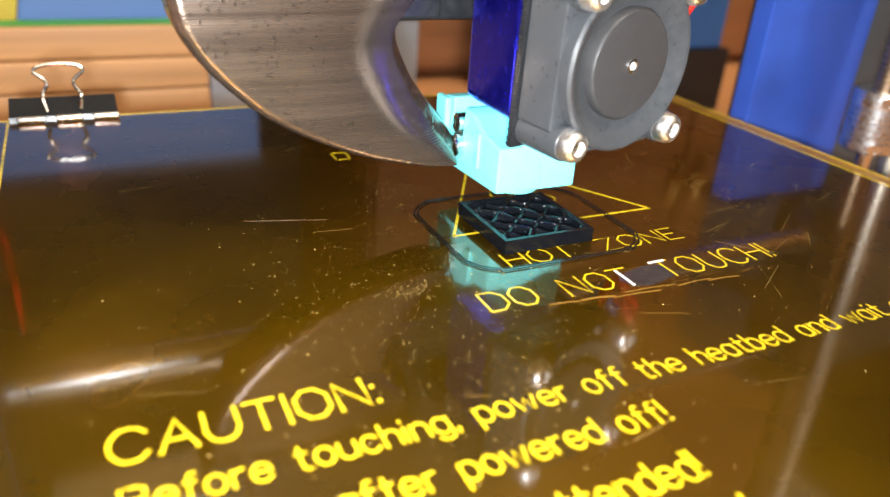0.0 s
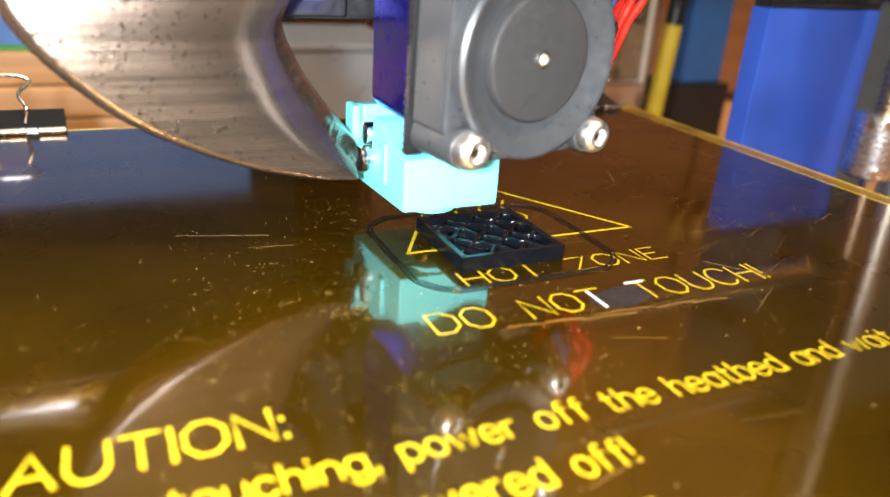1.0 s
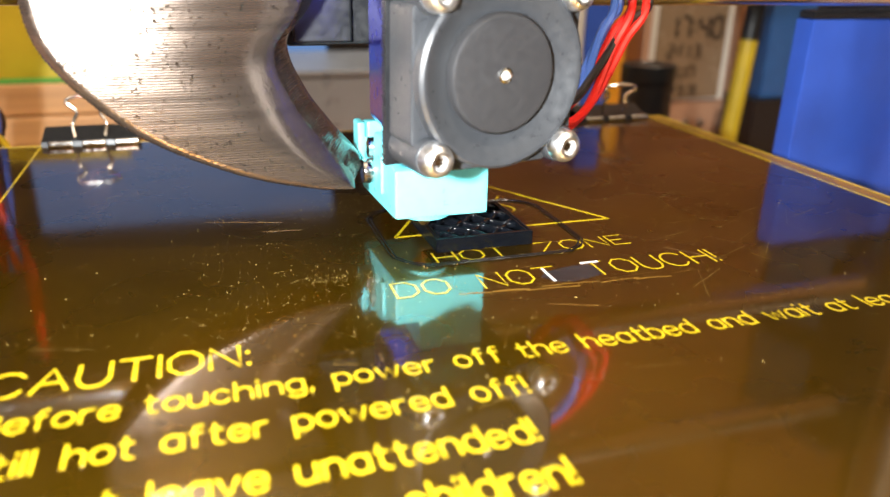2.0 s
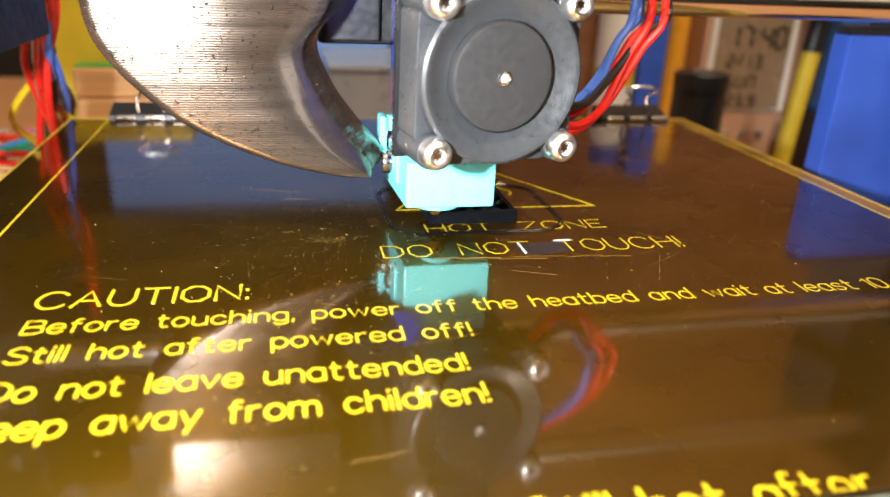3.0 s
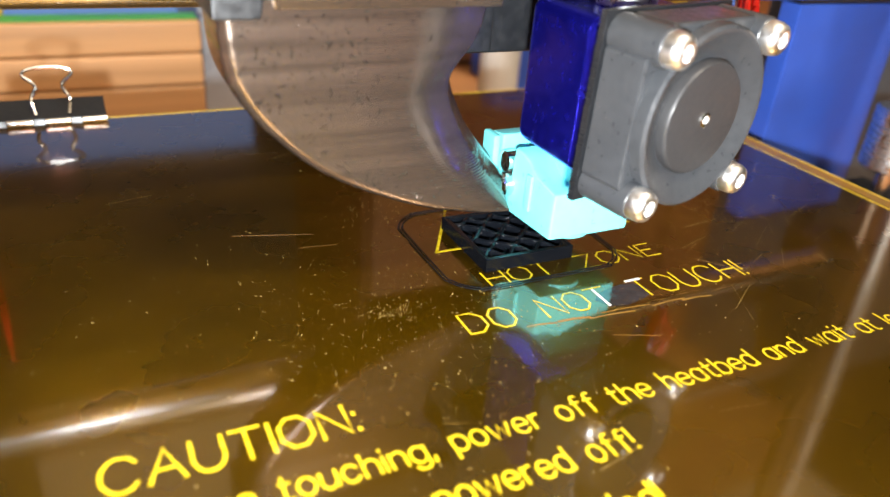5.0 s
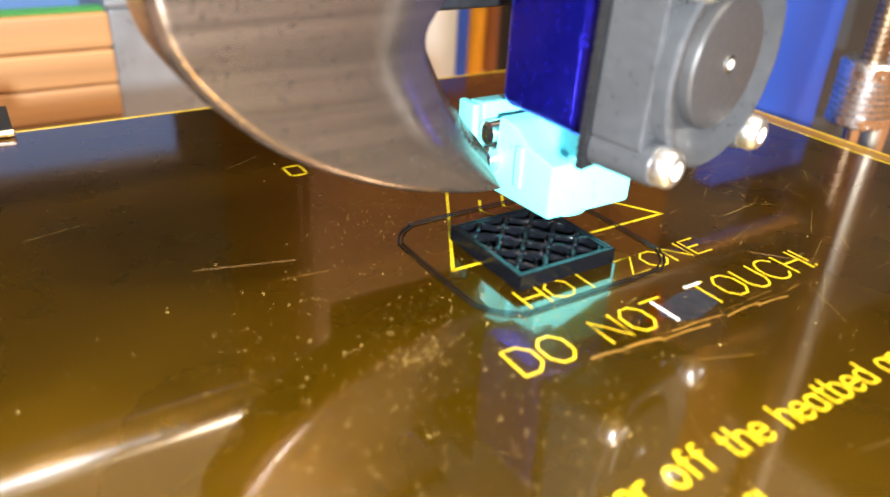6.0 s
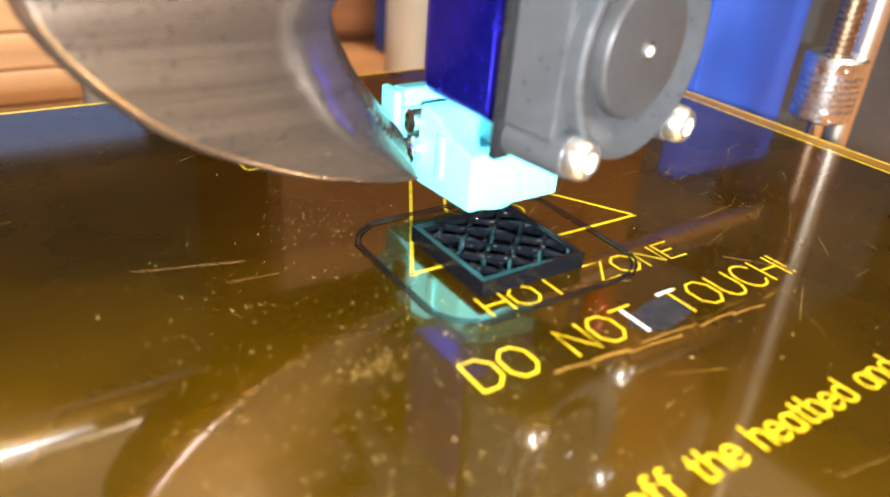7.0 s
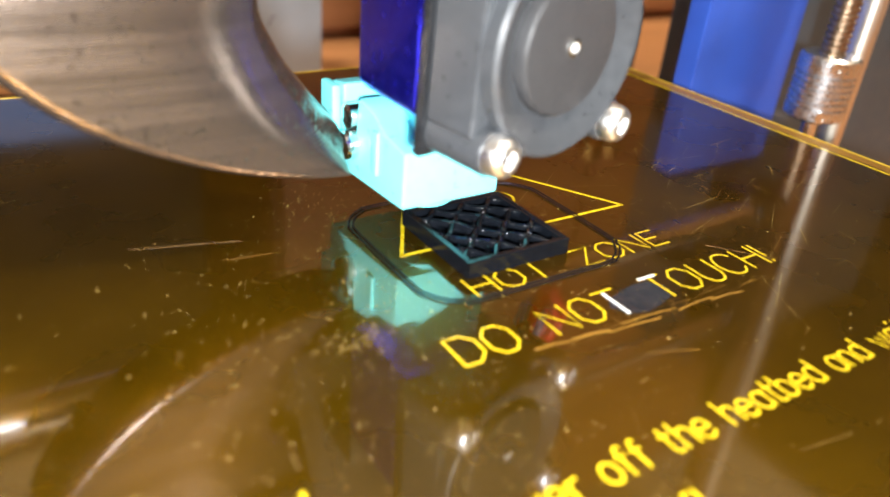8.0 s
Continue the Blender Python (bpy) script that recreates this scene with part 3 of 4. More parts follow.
    part("solder_pad", bm_box(24.5, 34, -72.5, -69.6, -8.6, -7.4, 0.5), M_STEEL, ob)
    for x, y in ((18, -72.2), (20.6, -73.8), (21.8, -71.4), (15.4, -73.2), (30.5, -72.6), (32.4, -70.4), (12.6, -71.6)):
        part("solder_dot", bm_lathe([(0.5, -8.6), (0.5, -8.4), (0.2, -8.1)], 12, "Z", (x, y, 0)), M_STEEL, ob)
    lump = bmesh.new()
    bmesh.ops.create_icosphere(lump, subdivisions=4, radius=1)
    for v in lump.verts:
        q = 1 + 0.22 * noise.noise(v.co * 2.1) + 0.1 * noise.noise(v.co * 6)
        v.co = Vector((-3 + 14 * v.co.x * q, -73 + 4 * v.co.y * q, -6.6 + 2.2 * v.co.z * q))
    part("glue_blob", lump, M_GLUE, ob, "pale lump of hardened glue")
    return ob


def dust():
    """Crumbs of filament and dust lying on the film."""
    rng = random.Random(11)
    bm = bmesh.new()
    for k in range(1350):
        x, y = rng.uniform(-100, 105), rng.uniform(-66, 128)
        if k < 420:
            x, y = rng.gauss(-15, 34), rng.gauss(12, 28)
        if not (-101 < x < 110 and -66 < y < 130):
            continue
        r = min(0.36, 0.035 + abs(rng.gauss(0, 0.052)))
        if k >= 620:
            x, y, r = rng.gauss(-26, 17), rng.gauss(16, 17), min(0.26, 0.03 + abs(rng.gauss(0, 0.04)))
        top = bm.verts.new((x, y, 0.06 + r * 0.6))
        ring = [bm.verts.new((x + r * rng.uniform(0.6, 1.5) * math.cos(a), y + r * rng.uniform(0.6, 1.5) * math.sin(a), 0.06)) for a in (0, 1.25, 2.5, 3.8, 5)]
        for i in range(5):
            bm.faces.new((ring[i], ring[(i + 1) % 5], top))
    return tagged(part("dust", bm, M_DUST, smooth=False), "pale dust and filament crumbs on the film", "dust", kind="stuff")


def print_piece():
    ob = thing("printed_square", "half-finished black 3D-printed square with wavy infill", "3D print")
    x0, x1, y0, y1, h = -5.5, 14.7, 24.2, 44.2, 3.0
    for g, w, hh in ((0.0, 0.55, h), (0.62, 0.5, h - 0.12)):
        a0, a1, b0, b1 = x0 + g, x1 - g, y0 + g, y1 - g
        for a in ((a0, a1, b0, b0 + w), (a0, a1, b1 - w, b1), (a0, a0 + w, b0 + w, b1 - w), (a1 - w, a1, b0 + w, b1 - w)):
            part("wall", bm_box(*a, 0.06, hh, 0.14), M_FIL, ob)
    for k in range(12):
        z = 0.25 + k * 0.23
        part("layer_line", bm_line([(x0, y0), (x1, y0), (x1, y1), (x0, y1)], 0.1, z, z + 0.1, True), M_FIL, ob)
    part("base", bm_box(x0 + 1.1, x1 - 1.1, y0 + 1.1, y1 - 1.1, 0.06, 0.5), M_FIL, ob)
    n = 60
    for k in range(6):
        y = y0 + 2.5 + k * 3.0
        line = [Vector((x0 + 1.15 + s * 17.9 / n, y + 1.25 * math.sin(s * 17.9 / n * 1.05 + (k % 2) * math.pi), h - 0.85 + 0.25 * math.sin(s * 0.31 + k))) for s in range(n + 1)]
        part("infill", bm_tube(None, 0.52, 8, flat=1.3, up=(0, 0, 1), line=line), M_FIL, ob)
    for k in range(5):
        x = x0 + 3.2 + k * 3.45
        line = [Vector((x + 0.9 * math.sin(s * 17.7 / n * 1.05 + (k % 2) * math.pi), y0 + 1.15 + s * 17.7 / n, h - 1.9)) for s in range(n + 1)]
        part("infill", bm_tube(None, 0.42, 6, flat=1.5, up=(0, 0, 1), line=line), M_FIL, ob)
    for g in (0.0, 0.75):
        ring = []
        for cx, cy, a0 in ((18.0, 45, 0), (-6.4, 45, 90), (-6.4, 26.3, 180), (18.0, 26.3, 270)):
            ring += [(cx + (8 - g) * math.cos(radians(a0 + s * 22.5)), cy + (8 - g) * math.sin(radians(a0 + s * 22.5)), 0.22) for s in range(5)]
        part("skirt", bm_tube(ring, 0.17, 6, 6, True, flat=0.6, up=(0, 0, 1)), M_FIL, ob, "thin black skirt line laid round the print")
    return ob


def binder_clip(x, y, lean):
    ob = thing("binder_clip", "black binder clip with silver wire handles on the bed's edge", "binder clip", "clips on the bed")
    prof = [(-3, 0.15), (-2.6, 1.6), (7, 4.2), (8, 3.2), (8, -7.4), (7, -8.8), (-2.6, -6.6), (-3, -4.8), (-2.5, -4.8), (-2.2, -5.9), (6.6, -7.8), (7.2, -7), (7.2, 2.8), (6.4, 3.5), (-2.1, 1.1), (-2.4, 0.15)]
    part("body", bm_prism([(y + a, b) for a, b in prof], x - 13, x + 13, 0, "YZ"), M_BLACK, ob, "black sprung steel body")
    for c in (-8, 1, 10):
        part("lip", bm_lathe([(0.7, c - 3.2), (0.9, c - 2.9), (0.9, c + 2.9), (0.7, c + 3.2)], 12, "X", (x, y - 2.9, 1.0)), M_STEEL, ob, "rolled steel lip")
    pts = [(x - 4, y - 1.5, 2.4), (x - 4.6, y + 1 + lean * 0.3, 5.8), (x - 3.2, y + 2 + lean * 0.55, 9), (x - 6, y + 2.5 + lean * 0.85, 11.8), (x - 3, y + 3 + lean, 13.2), (x + 3, y + 3 + lean, 13.2),
           (x + 6, y + 2.5 + lean * 0.85, 11.8), (x + 3.2, y + 2 + lean * 0.55, 9), (x + 4.6, y + 1 + lean * 0.3, 5.8), (x + 4, y - 1.5, 2.4)]
    part("handle", bm_tube(pts, 0.48, 8, 6), M_STEEL, ob, "bent silver wire handle")
    return ob


# ---- print head ----
def fan(parent, m):
    out = []
    for k in range(64):
        a = 2 * math.pi * k / 64
        x, z = 14.7 * math.cos(a), 14.7 * math.sin(a)
        out.append((x, z))
    body = [(-15, -10), (-15, 10), (-12.4, 12.2), (-10, 15), (10, 15), (12.4, 12.2), (15, 10), (15, -10), (12.4, -12.2), (10, -15), (-10, -15), (-12.4, -12.2)]
    part("fan_frame", bm_prism(body, 1.6, 9.8, 0.5), M_FAN, parent, "black moulded fan frame", m=m)
    part("mounting_plate", bm_prism([(-15.4, -15.4), (-15.4, 15.4), (15.4, 15.4), (15.4, -15.4)], 9.8, 11, 0.2), M_BLACK, parent, "thin black mounting plate", m=m)
    ends = random.Random(8)
    ridges = [bm_box(-15.4 - ends.uniform(0.05, 0.3), -15.3, 9.8, 11.0, -15.3 + k * 0.48, -15.0 + k * 0.48) for k in range(64)]
    part("plate_edge", bm_join(*ridges), M_BLACK, parent, "ridged printed layer ends along the plate", m=m)
    rim = bm_lathe([(14.7, 2.2), (14.9, 1.4), (14.7, -0.3), (14.2, -0.7), (13.4, -0.6), (12.6, 0.2), (10.2, 1.2), (9.6, 1.35), (9.6, 2.2)], 72, "Y")
    part("fan_rim", rim, M_FAN, parent, "round dished rim", m=m)
    part("rotor", bm_lathe([(9.3, 2.2), (9.3, 0.3), (8.9, -0.25), (8.3, -0.35), (1.25, -0.35)], 64, "Y"), M_HUB, parent, "grey spinning rotor hub", m=m)
    part("rotor_pin", bm_lathe([(1.2, -0.3), (1.2, -0.6), (0.9, -0.75), (0.55, -0.5)], 20, "Y"), M_STEEL, parent, "bright rotor pin", m=m)
    # White tip paints in the glint of the steel pin.
    part("pin_glint", bm_lathe([(0.6, -0.5), (0.6, -0.8), (0.35, -0.95)], 14, "Y"), M_INK, parent, m=m)
    for sx in (-12, 12):
        for sz in (-12, 12):
            part("ear", bm_lathe([(3.1, 9.6), (3.1, 0.3), (2.9, 0.0)], 28, "Y", (sx, 0, sz)), M_FAN, parent, m=m)
            screw = part("screw", bm_lathe([(1.0, -1.9), (1.25, -2.7), (1.7, -2.75), (2.4, -2.3), (2.7, -1.5), (2.75, -0.6), (2.75, 0.0)], 24, "Y", (sx, 0, sz)), M_SCREW, parent, "steel fan screw", m=m)
            star = [((0.55 + 0.45 * (k % 2)) * math.cos(k * math.pi / 6), (0.55 + 0.45 * (k % 2)) * math.sin(k * math.pi / 6)) for k in range(12)]
            part("socket", bm_prism([(sx + a, sz + b) for a, b in star], -2.0, -1.95), M_STEEL, screw, m=m)


def print_head():
    ob = thing("print_head", "printer hot end with blue heat sink, black fan and turquoise sock", "print head")
    part("heat_sink", bm_box(-8.6, 18.5, 11.5, 32.2, 23.2, 50.5, 2.4, 5), M_SINK, ob, "blue anodised heat sink block")
    part("throat", bm_lathe([(5, 50.4), (5.4, 50.8), (5.4, 56), (4.6, 57), (3.2, 57), (3.2, 62)], 32, "Z", (4, 21, 0)), M_ALU, ob, "silver tube fitting")
    prof = [(18.3, 6.4), (42, 6.4), (42, 21.4), (37.4, 21.9), (36.9, 14.2), (33.4, 13.8), (32.8, 20.9), (28, 19.8), (24.6, 17.4), (18.3, 16.2)]
    sock = bm_prism(prof, -6.6, 12.4, 0.7, "YZ")
    for v in sock.verts:
        if v.co.x < 0:
            v.co.x -= (v.co.y - 18.3) * 0.06
    part("silicone_sock", sock, M_SOCK, ob, "turquoise silicone sock")
    part("sock_core", bm_box(-1.5, 12.2, 18.45, 30, 15.6, 22.8, 0.5), M_SOCK, ob, "raised inner wall of the sock")
    part("sock_collar", bm_lathe([(4.0, 5.3), (5.2, 5.5), (5.5, 6.6)], 36, "Z", (1, 24.5, 0)), M_SOCK, ob, "round nozzle collar of the sock")
    part("sock_tab", bm_box(-9.7, -8.0, 37.6, 42.4, 12, 21.6, 0.5), M_SOCK, ob)
    part("sock_rib", bm_box(-7.7, -6.9, 25.4, 27.4, 9.6, 17.2, 0.35), M_SOCK, ob)
    part("heater_end", bm_lathe([(1.4, -1.7), (2.4, -1.5), (2.6, -0.6), (2.6, 1.5)], 24, "X", (-8, 34.2, 12.2)), M_STEEL, ob, "steel heater cartridge end")
    part("heater_rod", bm_lathe([(1.2, -8.6), (2.2, -8.3), (2.2, 12), (1.8, 12.3)], 24, "X", (0, 35.1, 17.0)), M_STEEL, ob, "bare steel rod in the notch of the sock")
    part("nozzle", bm_lathe([(0.35, 3.02), (0.8, 3.05), (2.4, 5.4), (2.4, 6.5)], 24, "Z", (1, 24.5, 0)), M_BRASS, ob, "brass nozzle tip")
    fan(ob, turn(7.1, 0.2, 36.3, 1.5, 0, 11) @ Matrix.Scale(1.05, 4))
    # curved duct: a crescent with a flat face, rounded rim and hollow inner side
    outer = smooth_line([(-66, 62, 0), (-66, 50, 0), (-63.6, 37.3, 0), (-51.5, 24.4, 0), (-35, 16, 0), (-20.5, 12.2, 0), (-12.8, 11.9, 0)], 8)
    inner = smooth_line([(-12.8, 11.9, 0), (-13.0, 14.2, 0), (-18.2, 20.5, 0), (-23.4, 28, 0), (-26.4, 37, 0), (-21, 46.2, 0), (-19, 62, 0)], 8)
    def even(line, n):
        far = [0.0]
        for a, b in zip(line, line[1:]):
            far.append(far[-1] + (b - a).length)
        return [Vector((np.interp(far[-1] * k / n, far, [p.x for p in line]), np.interp(far[-1] * k / n, far, [p.y for p in line]))) for k in range(n + 1)]

    n = 230
    rough = random.Random(21)
    lo, hi = even(outer[:-2], n), even(inner[::-1][:-2], n)
    bm = bmesh.new()
    rows = []
    for a, b in zip(lo, hi):
        d = b - a
        w = d.length
        d = d / w
        row = []
        step = 0.2 * (len(rows) % 2) + rough.uniform(0, 0.12)    # ends of the printed layers
        for k, y in ((0, 36), (0, 24.9), (0.25, 23.8), (0.8, 23.2), (1.5, 23.0), (2.1, 22.99)):
            p = a + d * (min(k, w * 0.2 * k / 2.1) - (step if k < 0.5 and y < 30 else 0))
            row.append((p.x, y, p.y))
        for f in (0.4, 0.52, 0.62, 0.7, 0.78, 0.85, 0.91):    # the face rolls back towards its hollow side
            p = a + d * w * f
            row.append((p.x, 23 + 4.2 * max(0.0, (f - 0.45) / 0.55) ** 2, p.y))
        for k, y in ((0.8, 26.5), (0.25, 27.2), (0, 28.2), (-2.5, 32), (-3.5, 36)):
            p = b - d * ((min(k, w * 0.06 * k / 0.8) if k > 0 else k) - (step if 0 <= k < 0.5 else 0))
            row.append((p.x, y, p.y))
        rows.append([bm.verts.new(v) for v in row])
    m = len(rows[0])
    for a, b in zip(rows, rows[1:]):
        for k in range(m):
            bm.faces.new((a[k], a[(k + 1) % m], b[(k + 1) % m], b[k]))
    bm.faces.new(rows[0])
    bm.faces.new(rows[-1][::-1])
    bmesh.ops.recalc_face_normals(bm, faces=bm.faces[:])
    part("duct", bm, M_DUCT, ob, "curved air duct of dark shiny printed plastic")
    part("duct_neck", bm_prism([(22.4, 50.2), (34, 50.2), (34, 78), (17, 78)], -58, -20, 0.4, "YZ"), M_DUCT, ob, "leaning upper part of the duct")
    part("bearing_clip", bm_prism([(-67, 49), (-60, 49), (-59, 56), (-62, 62), (-67, 62)], 21.4, 40, 0.5), M_BLACK, ob)
    part("carriage", bm_box(-23, 26, 46, 74, 36, 108, 1.5), M_BLACK, ob, "black carriage on the rods")
    part("carriage_arm", bm_box(-8, 14, 31.2, 46, 52, 60, 1), M_BLACK, ob)
    part("belt_clamp", bm_box(-21, -9, 43.8, 46, 37, 50, 0.6), M_BLACK, ob)
    for k, (material, dx, dy) in enumerate(((M_RED, 0, 0), (M_RED, 2.2, 1.5), (M_BLUEW, -1.8, 1.2), (M_RED, 1.0, 3.4), (M_BLUEW, -0.4, 3.8), (M_DARK, 3.0, 3.0))):
        pts = [(20, 14 + dy, 26 + k), (28 + dx, 20 + dy, 22 + k), (38 + dx, 28 + dy, 25 + k * 1.4), (46 + dx * 1.6, 34 + dy, 36 + k), (52 + dx * 2, 38 + dy, 46), (50 + dx, 46 + dy, 66), (24, 52 + dy, 84 + k)]
        part("wire", bm_tube(pts, 0.95, 8, 8), material, ob)
    return ob


room()
table()
printer_frame()
x_axis()
z_axis()
bed = heated_bed()
crumbs = dust()
piece = print_piece()
clips = [binder_clip(-78.5, 134, 2), binder_clip(93, 132, -9)]
head = print_head()


# ---- what stands behind ----
def boards():
    for k in range(5):
        ob = part("wooden_board", bm_box(-137, -16, 276, 290, -80 + k * 15, -65.3 + k * 15, 1.8), M_WOOD)
        tagged(ob, "orange-brown pine board in a stack", "wooden board", "stacked boards")
    tagged(part("green_mat", bm_box(-136, -17, 278, 289, -5.25, -4.2, 0.3), M_GREEN), "thin green mat on the stacked boards", "mat")
    ob = thing("yellow_box", "yellow box standing behind the stacked boards", "box")
    part("lid", bm_box(-150.6, -84, 291.6, 320.4, 40, 46, 0.8), M_YELLOW, ob)
    part("body", bm_prism([(-150, -79.9), (-103, -79.9), (-97, -10), (-86, 40), (-150, 40)], 292, 320, 0.6), M_YELLOW, ob)


def monitor():
    ob = thing("monitor", "computer monitor with a glowing blue-grey picture", "monitor")
    part("case", bm_box(-172, 51, 461, 482, -60, 146, 3), M_BLACK, ob)
    part("screen", bm_box(-166, 45, 459.5, 461.2, -52, 139, 0.3), M_SCREEN, ob, "lit blue-grey screen")
    part("stand", bm_box(-90, -30, 466, 478, -78, -60, 1), M_BLACK, ob)
    part("foot", bm_box(-130, 10, 440, 510, -79.9, -76, 1), M_BLACK, ob)


def clock():
    ob = thing("digital_clock", "tan desk clock showing 17:40 on its display", "clock")
    y = 350
    part("case", bm_box(246, 324, y, y + 22, -79.9, 40, 3), M_TAN, ob)
    part("bezel", bm_box(251, 316, y - 1.4, y + 0.5, -41, 34, 0.8), M_WHITE, ob, "pale display surround")
    lcd = part("display", bm_box(255, 311, y - 2.2, y - 1.2, -39, 32, 0.3), M_LCD, ob, "brown liquid crystal display")
    segs = {"a": ((0, 2), (1, 2)), "b": ((1, 1), (1, 2)), "c": ((1, 0), (1, 1)), "d": ((0, 0), (1, 0)), "e": ((0, 0), (0, 1)), "f": ((0, 1), (0, 2)), "g": ((0, 1), (1, 1))}
    digit = {"0": "abcdef", "1": "bc", "2": "abged", "3": "abgcd", "4": "fgbc", "7": "abc", "9": "abcdfg", "S": "afgcd", "U": "fbcde", "N": "efabc"}

    def show(text, x, z, w, h, step):
        for ch in text:
            if ch in ":./":
                marks = {":": ((0.1, 0.6), (0.1, 1.4)), ".": ((0.1, 0.0),), "/": ((0.0, 0.3), (0.2, 0.9), (0.4, 1.5))}[ch]
                boxes = [bm_box(x + a * w - 0.6, x + a * w + 0.8, y - 2.7, y - 2.3, z + b * h / 2, z + b * h / 2 + (3 if ch == "/" else 1.6)) for a, b in marks]
                adv = step * 0.45
            else:
                boxes = []
                for c in digit[ch]:
                    (a0, b0), (a1, b1) = segs[c]
                    t = h * 0.07
                    boxes.append(bm_box(x + a0 * w - (t if a0 == a1 else -t), x + a1 * w + (t if a0 == a1 else -t), y - 2.7, y - 2.3, z + b0 * h / 2 - (t if b0 == b1 else -t * 0.6), z + b1 * h / 2 + (t if b0 == b1 else -t * 0.6)))
                adv = step
            for one in boxes:
                part("segment", one, M_DARK, lcd, smooth=False)
            x += adv

    show("17:40", 263, 3, 7, 14, 10.5)
    show("2/13", 265, -10.5, 5, 8.5, 8.5)
    show("SUN", 267, -24, 5, 8, 8)
    show("23.9", 269, -37, 4.5, 7.5, 7)
    for k in range(4):
        part("button", bm_lathe([(2.6, -1.2), (3, -0.6), (3, 0.6)], 20, "Y", (262 + k * 13, y - 0.2, -58)), M_ALU, ob)


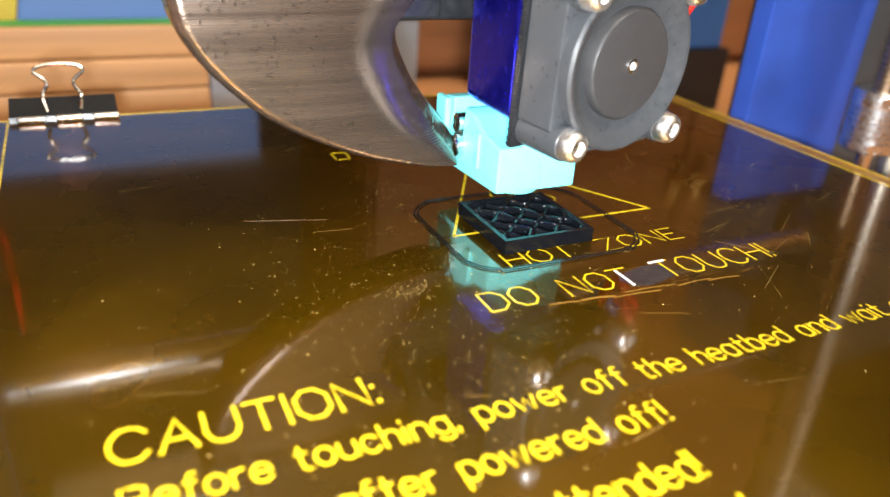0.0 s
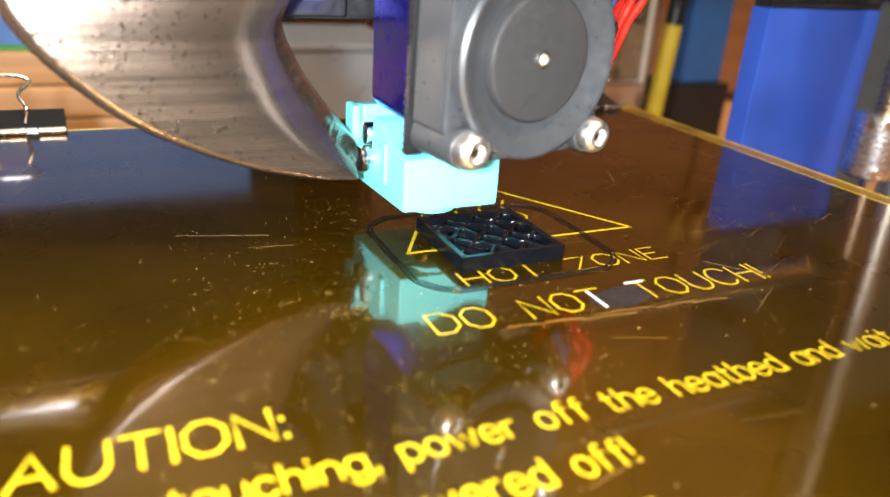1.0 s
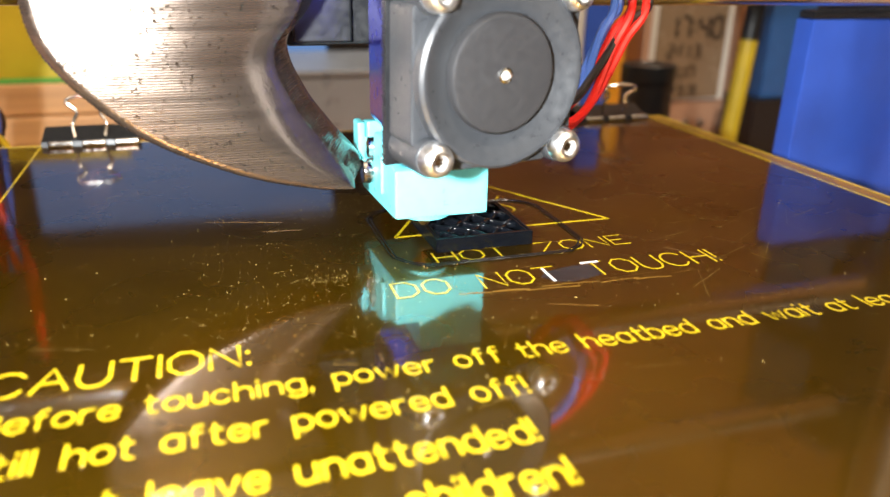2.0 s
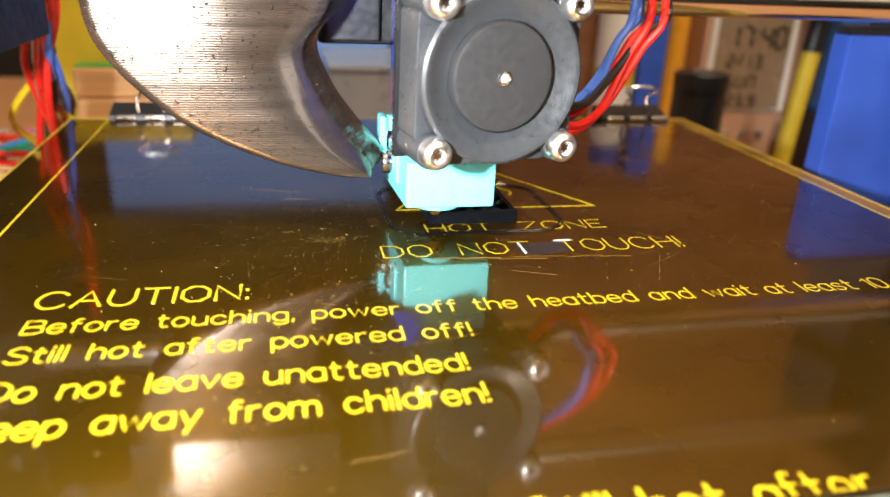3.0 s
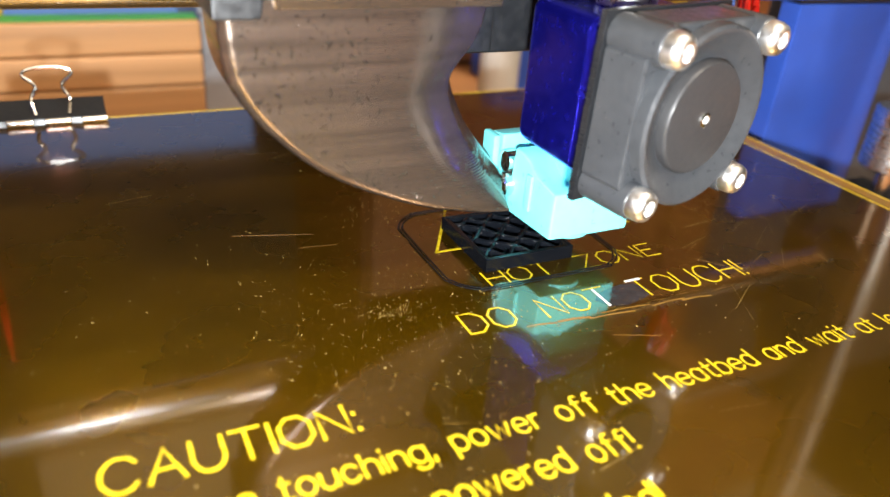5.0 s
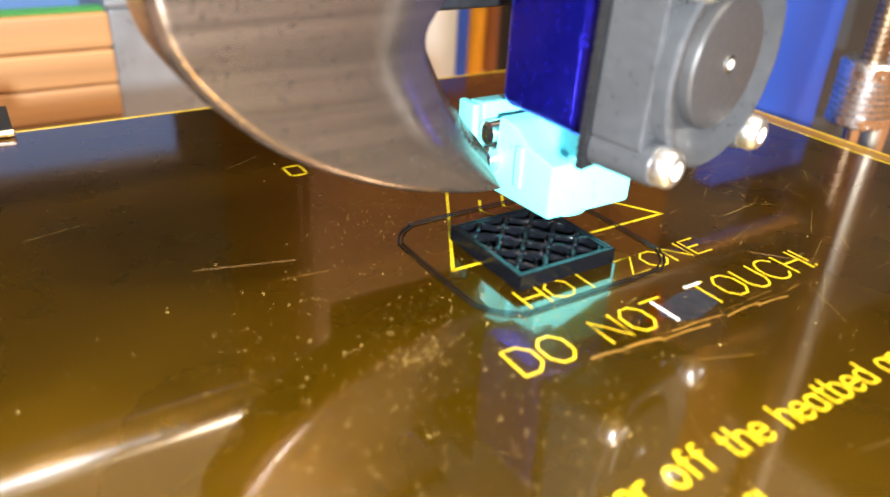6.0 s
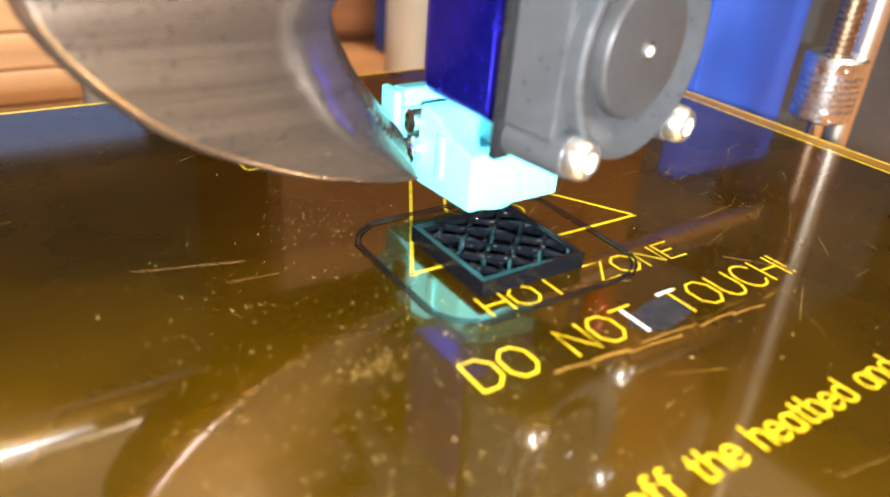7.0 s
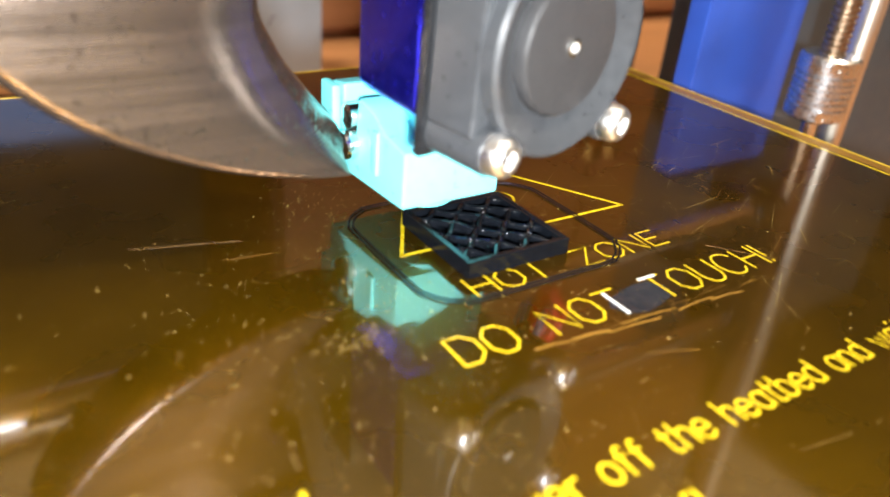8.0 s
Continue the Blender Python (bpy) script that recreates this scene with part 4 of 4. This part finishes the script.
def background():
    boards()
    monitor()
    clock()
    ob = thing("black_bottle", "small black bottle with a ribbed screw cap", "bottle")
    part("body", bm_lathe([(14, -79.9), (15, -79), (15, -14), (14.4, -12)], 36, "Z", (201, 270, 0)), M_BLACK, ob)
    part("cap", bm_lathe([(15.4, -11.8), (15.4, -3.5), (14.6, -2.4), (12, -2.4), (11.6, -3)], 36, "Z", (201, 270, 0)), M_BLACK, ob)
    ob = thing("white_bottle", "white plastic bottle with a yellow label band", "bottle")
    part("body", bm_lathe([(11, -79.9), (12, -79), (12, 40), (9, 50)], 32, "Z", (160, 300, 0)), M_WHITE, ob)
    part("label_band", bm_lathe([(12.15, -14), (12.15, -4)], 32, "Z", (160, 300, 0)), M_YELLOW, ob, "yellow label band")
    part("cap", bm_lathe([(9.4, 50), (9.4, 62), (8.8, 63)], 28, "Z", (160, 300, 0)), M_BLUE, ob)
    tagged(part("blue_folder", bm_box(206, 225, 360, 420, -79.9, 90, 1.5), M_BLUE), "dark blue folder standing on end", "folder")
    tagged(part("orange_tube", bm_lathe([(7.5, -79.9), (8, -79.4), (8, 80), (7, 81)], 28, "Z", (237, 372, 0)), M_ORANGE), "orange plastic tube standing upright", "tube")
    ob = thing("marker_pen", "yellow marker pen with a black cap standing upright", "pen")
    lean = turn(286, 300, -79.9, 0, 4, 0)
    part("barrel", bm_lathe([(5, 0), (5.6, 1), (5.6, 86), (5, 88)], 24), M_YELLOW, ob, m=lean)
    part("cap", bm_lathe([(5.9, 87), (5.9, 108), (4.5, 111)], 24), M_BLACK, ob, "black cap", m=lean)
    ob = thing("wooden_cabinet", "red-brown wooden cabinet with two plain doors", "cabinet")
    part("body", bm_box(130, 800, 445, 660, -79.9, 760, 3), M_CRATE, ob)
    for x in (134, 468):
        door = part("door", bm_box(x, x + 328, 434, 444.8, -70, 750, 2), M_CRATE, ob)
        part("knob", bm_lathe([(5, -8), (11, -14), (12, -20), (8, -25)], 24, "Y", (454 if x < 200 else 482, 442, 200)), M_BRASS, door)
    ob = thing("blue_tin", "dark blue tin standing on a black box", "tin")
    part("body", bm_box(318, 354, 312, 338, -34, 60, 1.5), M_NAVYB, ob)
    part("base_box", bm_box(312, 360, 308, 342, -79.9, -34.2, 1), M_BLACK, ob, "black lower box")
    ob = thing("instrument_box", "pale blue-grey metal box with a lid", "box")
    part("case", bm_box(-8, 120, 330, 420, -79.9, -14, 2), M_TIN, ob)
    part("lid", bm_box(-9, 121, 329, 421, -13.9, -10, 1), M_TIN, ob)
    ob = thing("power_supply", "dark grey metal power supply case", "power supply")
    part("case", bm_box(200, 344, 96, 150, -79.9, 150, 2), M_SLATE, ob)
    part("cover", bm_box(206, 338, 94.8, 95.9, -70, 140, 0.5), M_SLATE, ob)
    for x in (210, 334):
        for z in (-62, 132):
            part("screw", bm_lathe([(1.2, -1.4), (2.6, -0.8), (2.8, 0)], 16, "Y", (x, 94.8, z)), M_STEEL, ob)
    ob = thing("end_stop", "slate-grey switch housing on an upright strip", "switch")
    part("strip", bm_box(-113.8, -110.5, 70, 77.6, -79.9, 17, 0.6), M_MATTE, ob)
    part("plug", bm_box(-113.6, -110.8, 70.5, 77, 17, 21.5, 0.4), M_WHITE, ob, "white plug")


def loom():
    rng = random.Random(3)
    ob = thing("wire_loom", "tangled loom of red and coloured wires hanging loose", "wires")
    for k in range(15):
        material = (M_RED, M_BLUEW, M_DARK, M_RED, M_YELW, M_RED, M_GRNW, M_RED, M_YELW, M_BLUEW, M_GRNW, M_RED, M_DARK, M_RED, M_WHITE)[k]
        j = lambda s: rng.uniform(-s, s)
        pts = [(-101 + j(2), 112 + j(3), 62), (-102 + j(3), 118 + j(4), 36), (-108 + j(5), 132 + j(8), 13 + j(6)), (-116 + j(8), 150 + j(14), -8 + j(7)), (-121 + j(8), 165 + j(15), -24 + j(6)),
               (-134 + j(12), 205 + j(22), -31 + j(3)), (-148 + j(16), 232 + j(22), -33.6 + j(0.8)), (-144 + j(14), 256 + j(10), -33.5), (-190, 262 + j(8), -34.5)]
        part("wire", bm_tube(pts, 1.15, 7, 8), material, ob)


background()
loom()


# ---- movement ----
def motions():
    for ob in (bed, crumbs, piece, *clips):
        walk(ob, [(t, pose(0, y, 0)) for t, y in BED_SLIDE])
    walk(head, [(t, pose(x, 0, 0)) for t, x in HEAD_SLIDE])


motions()
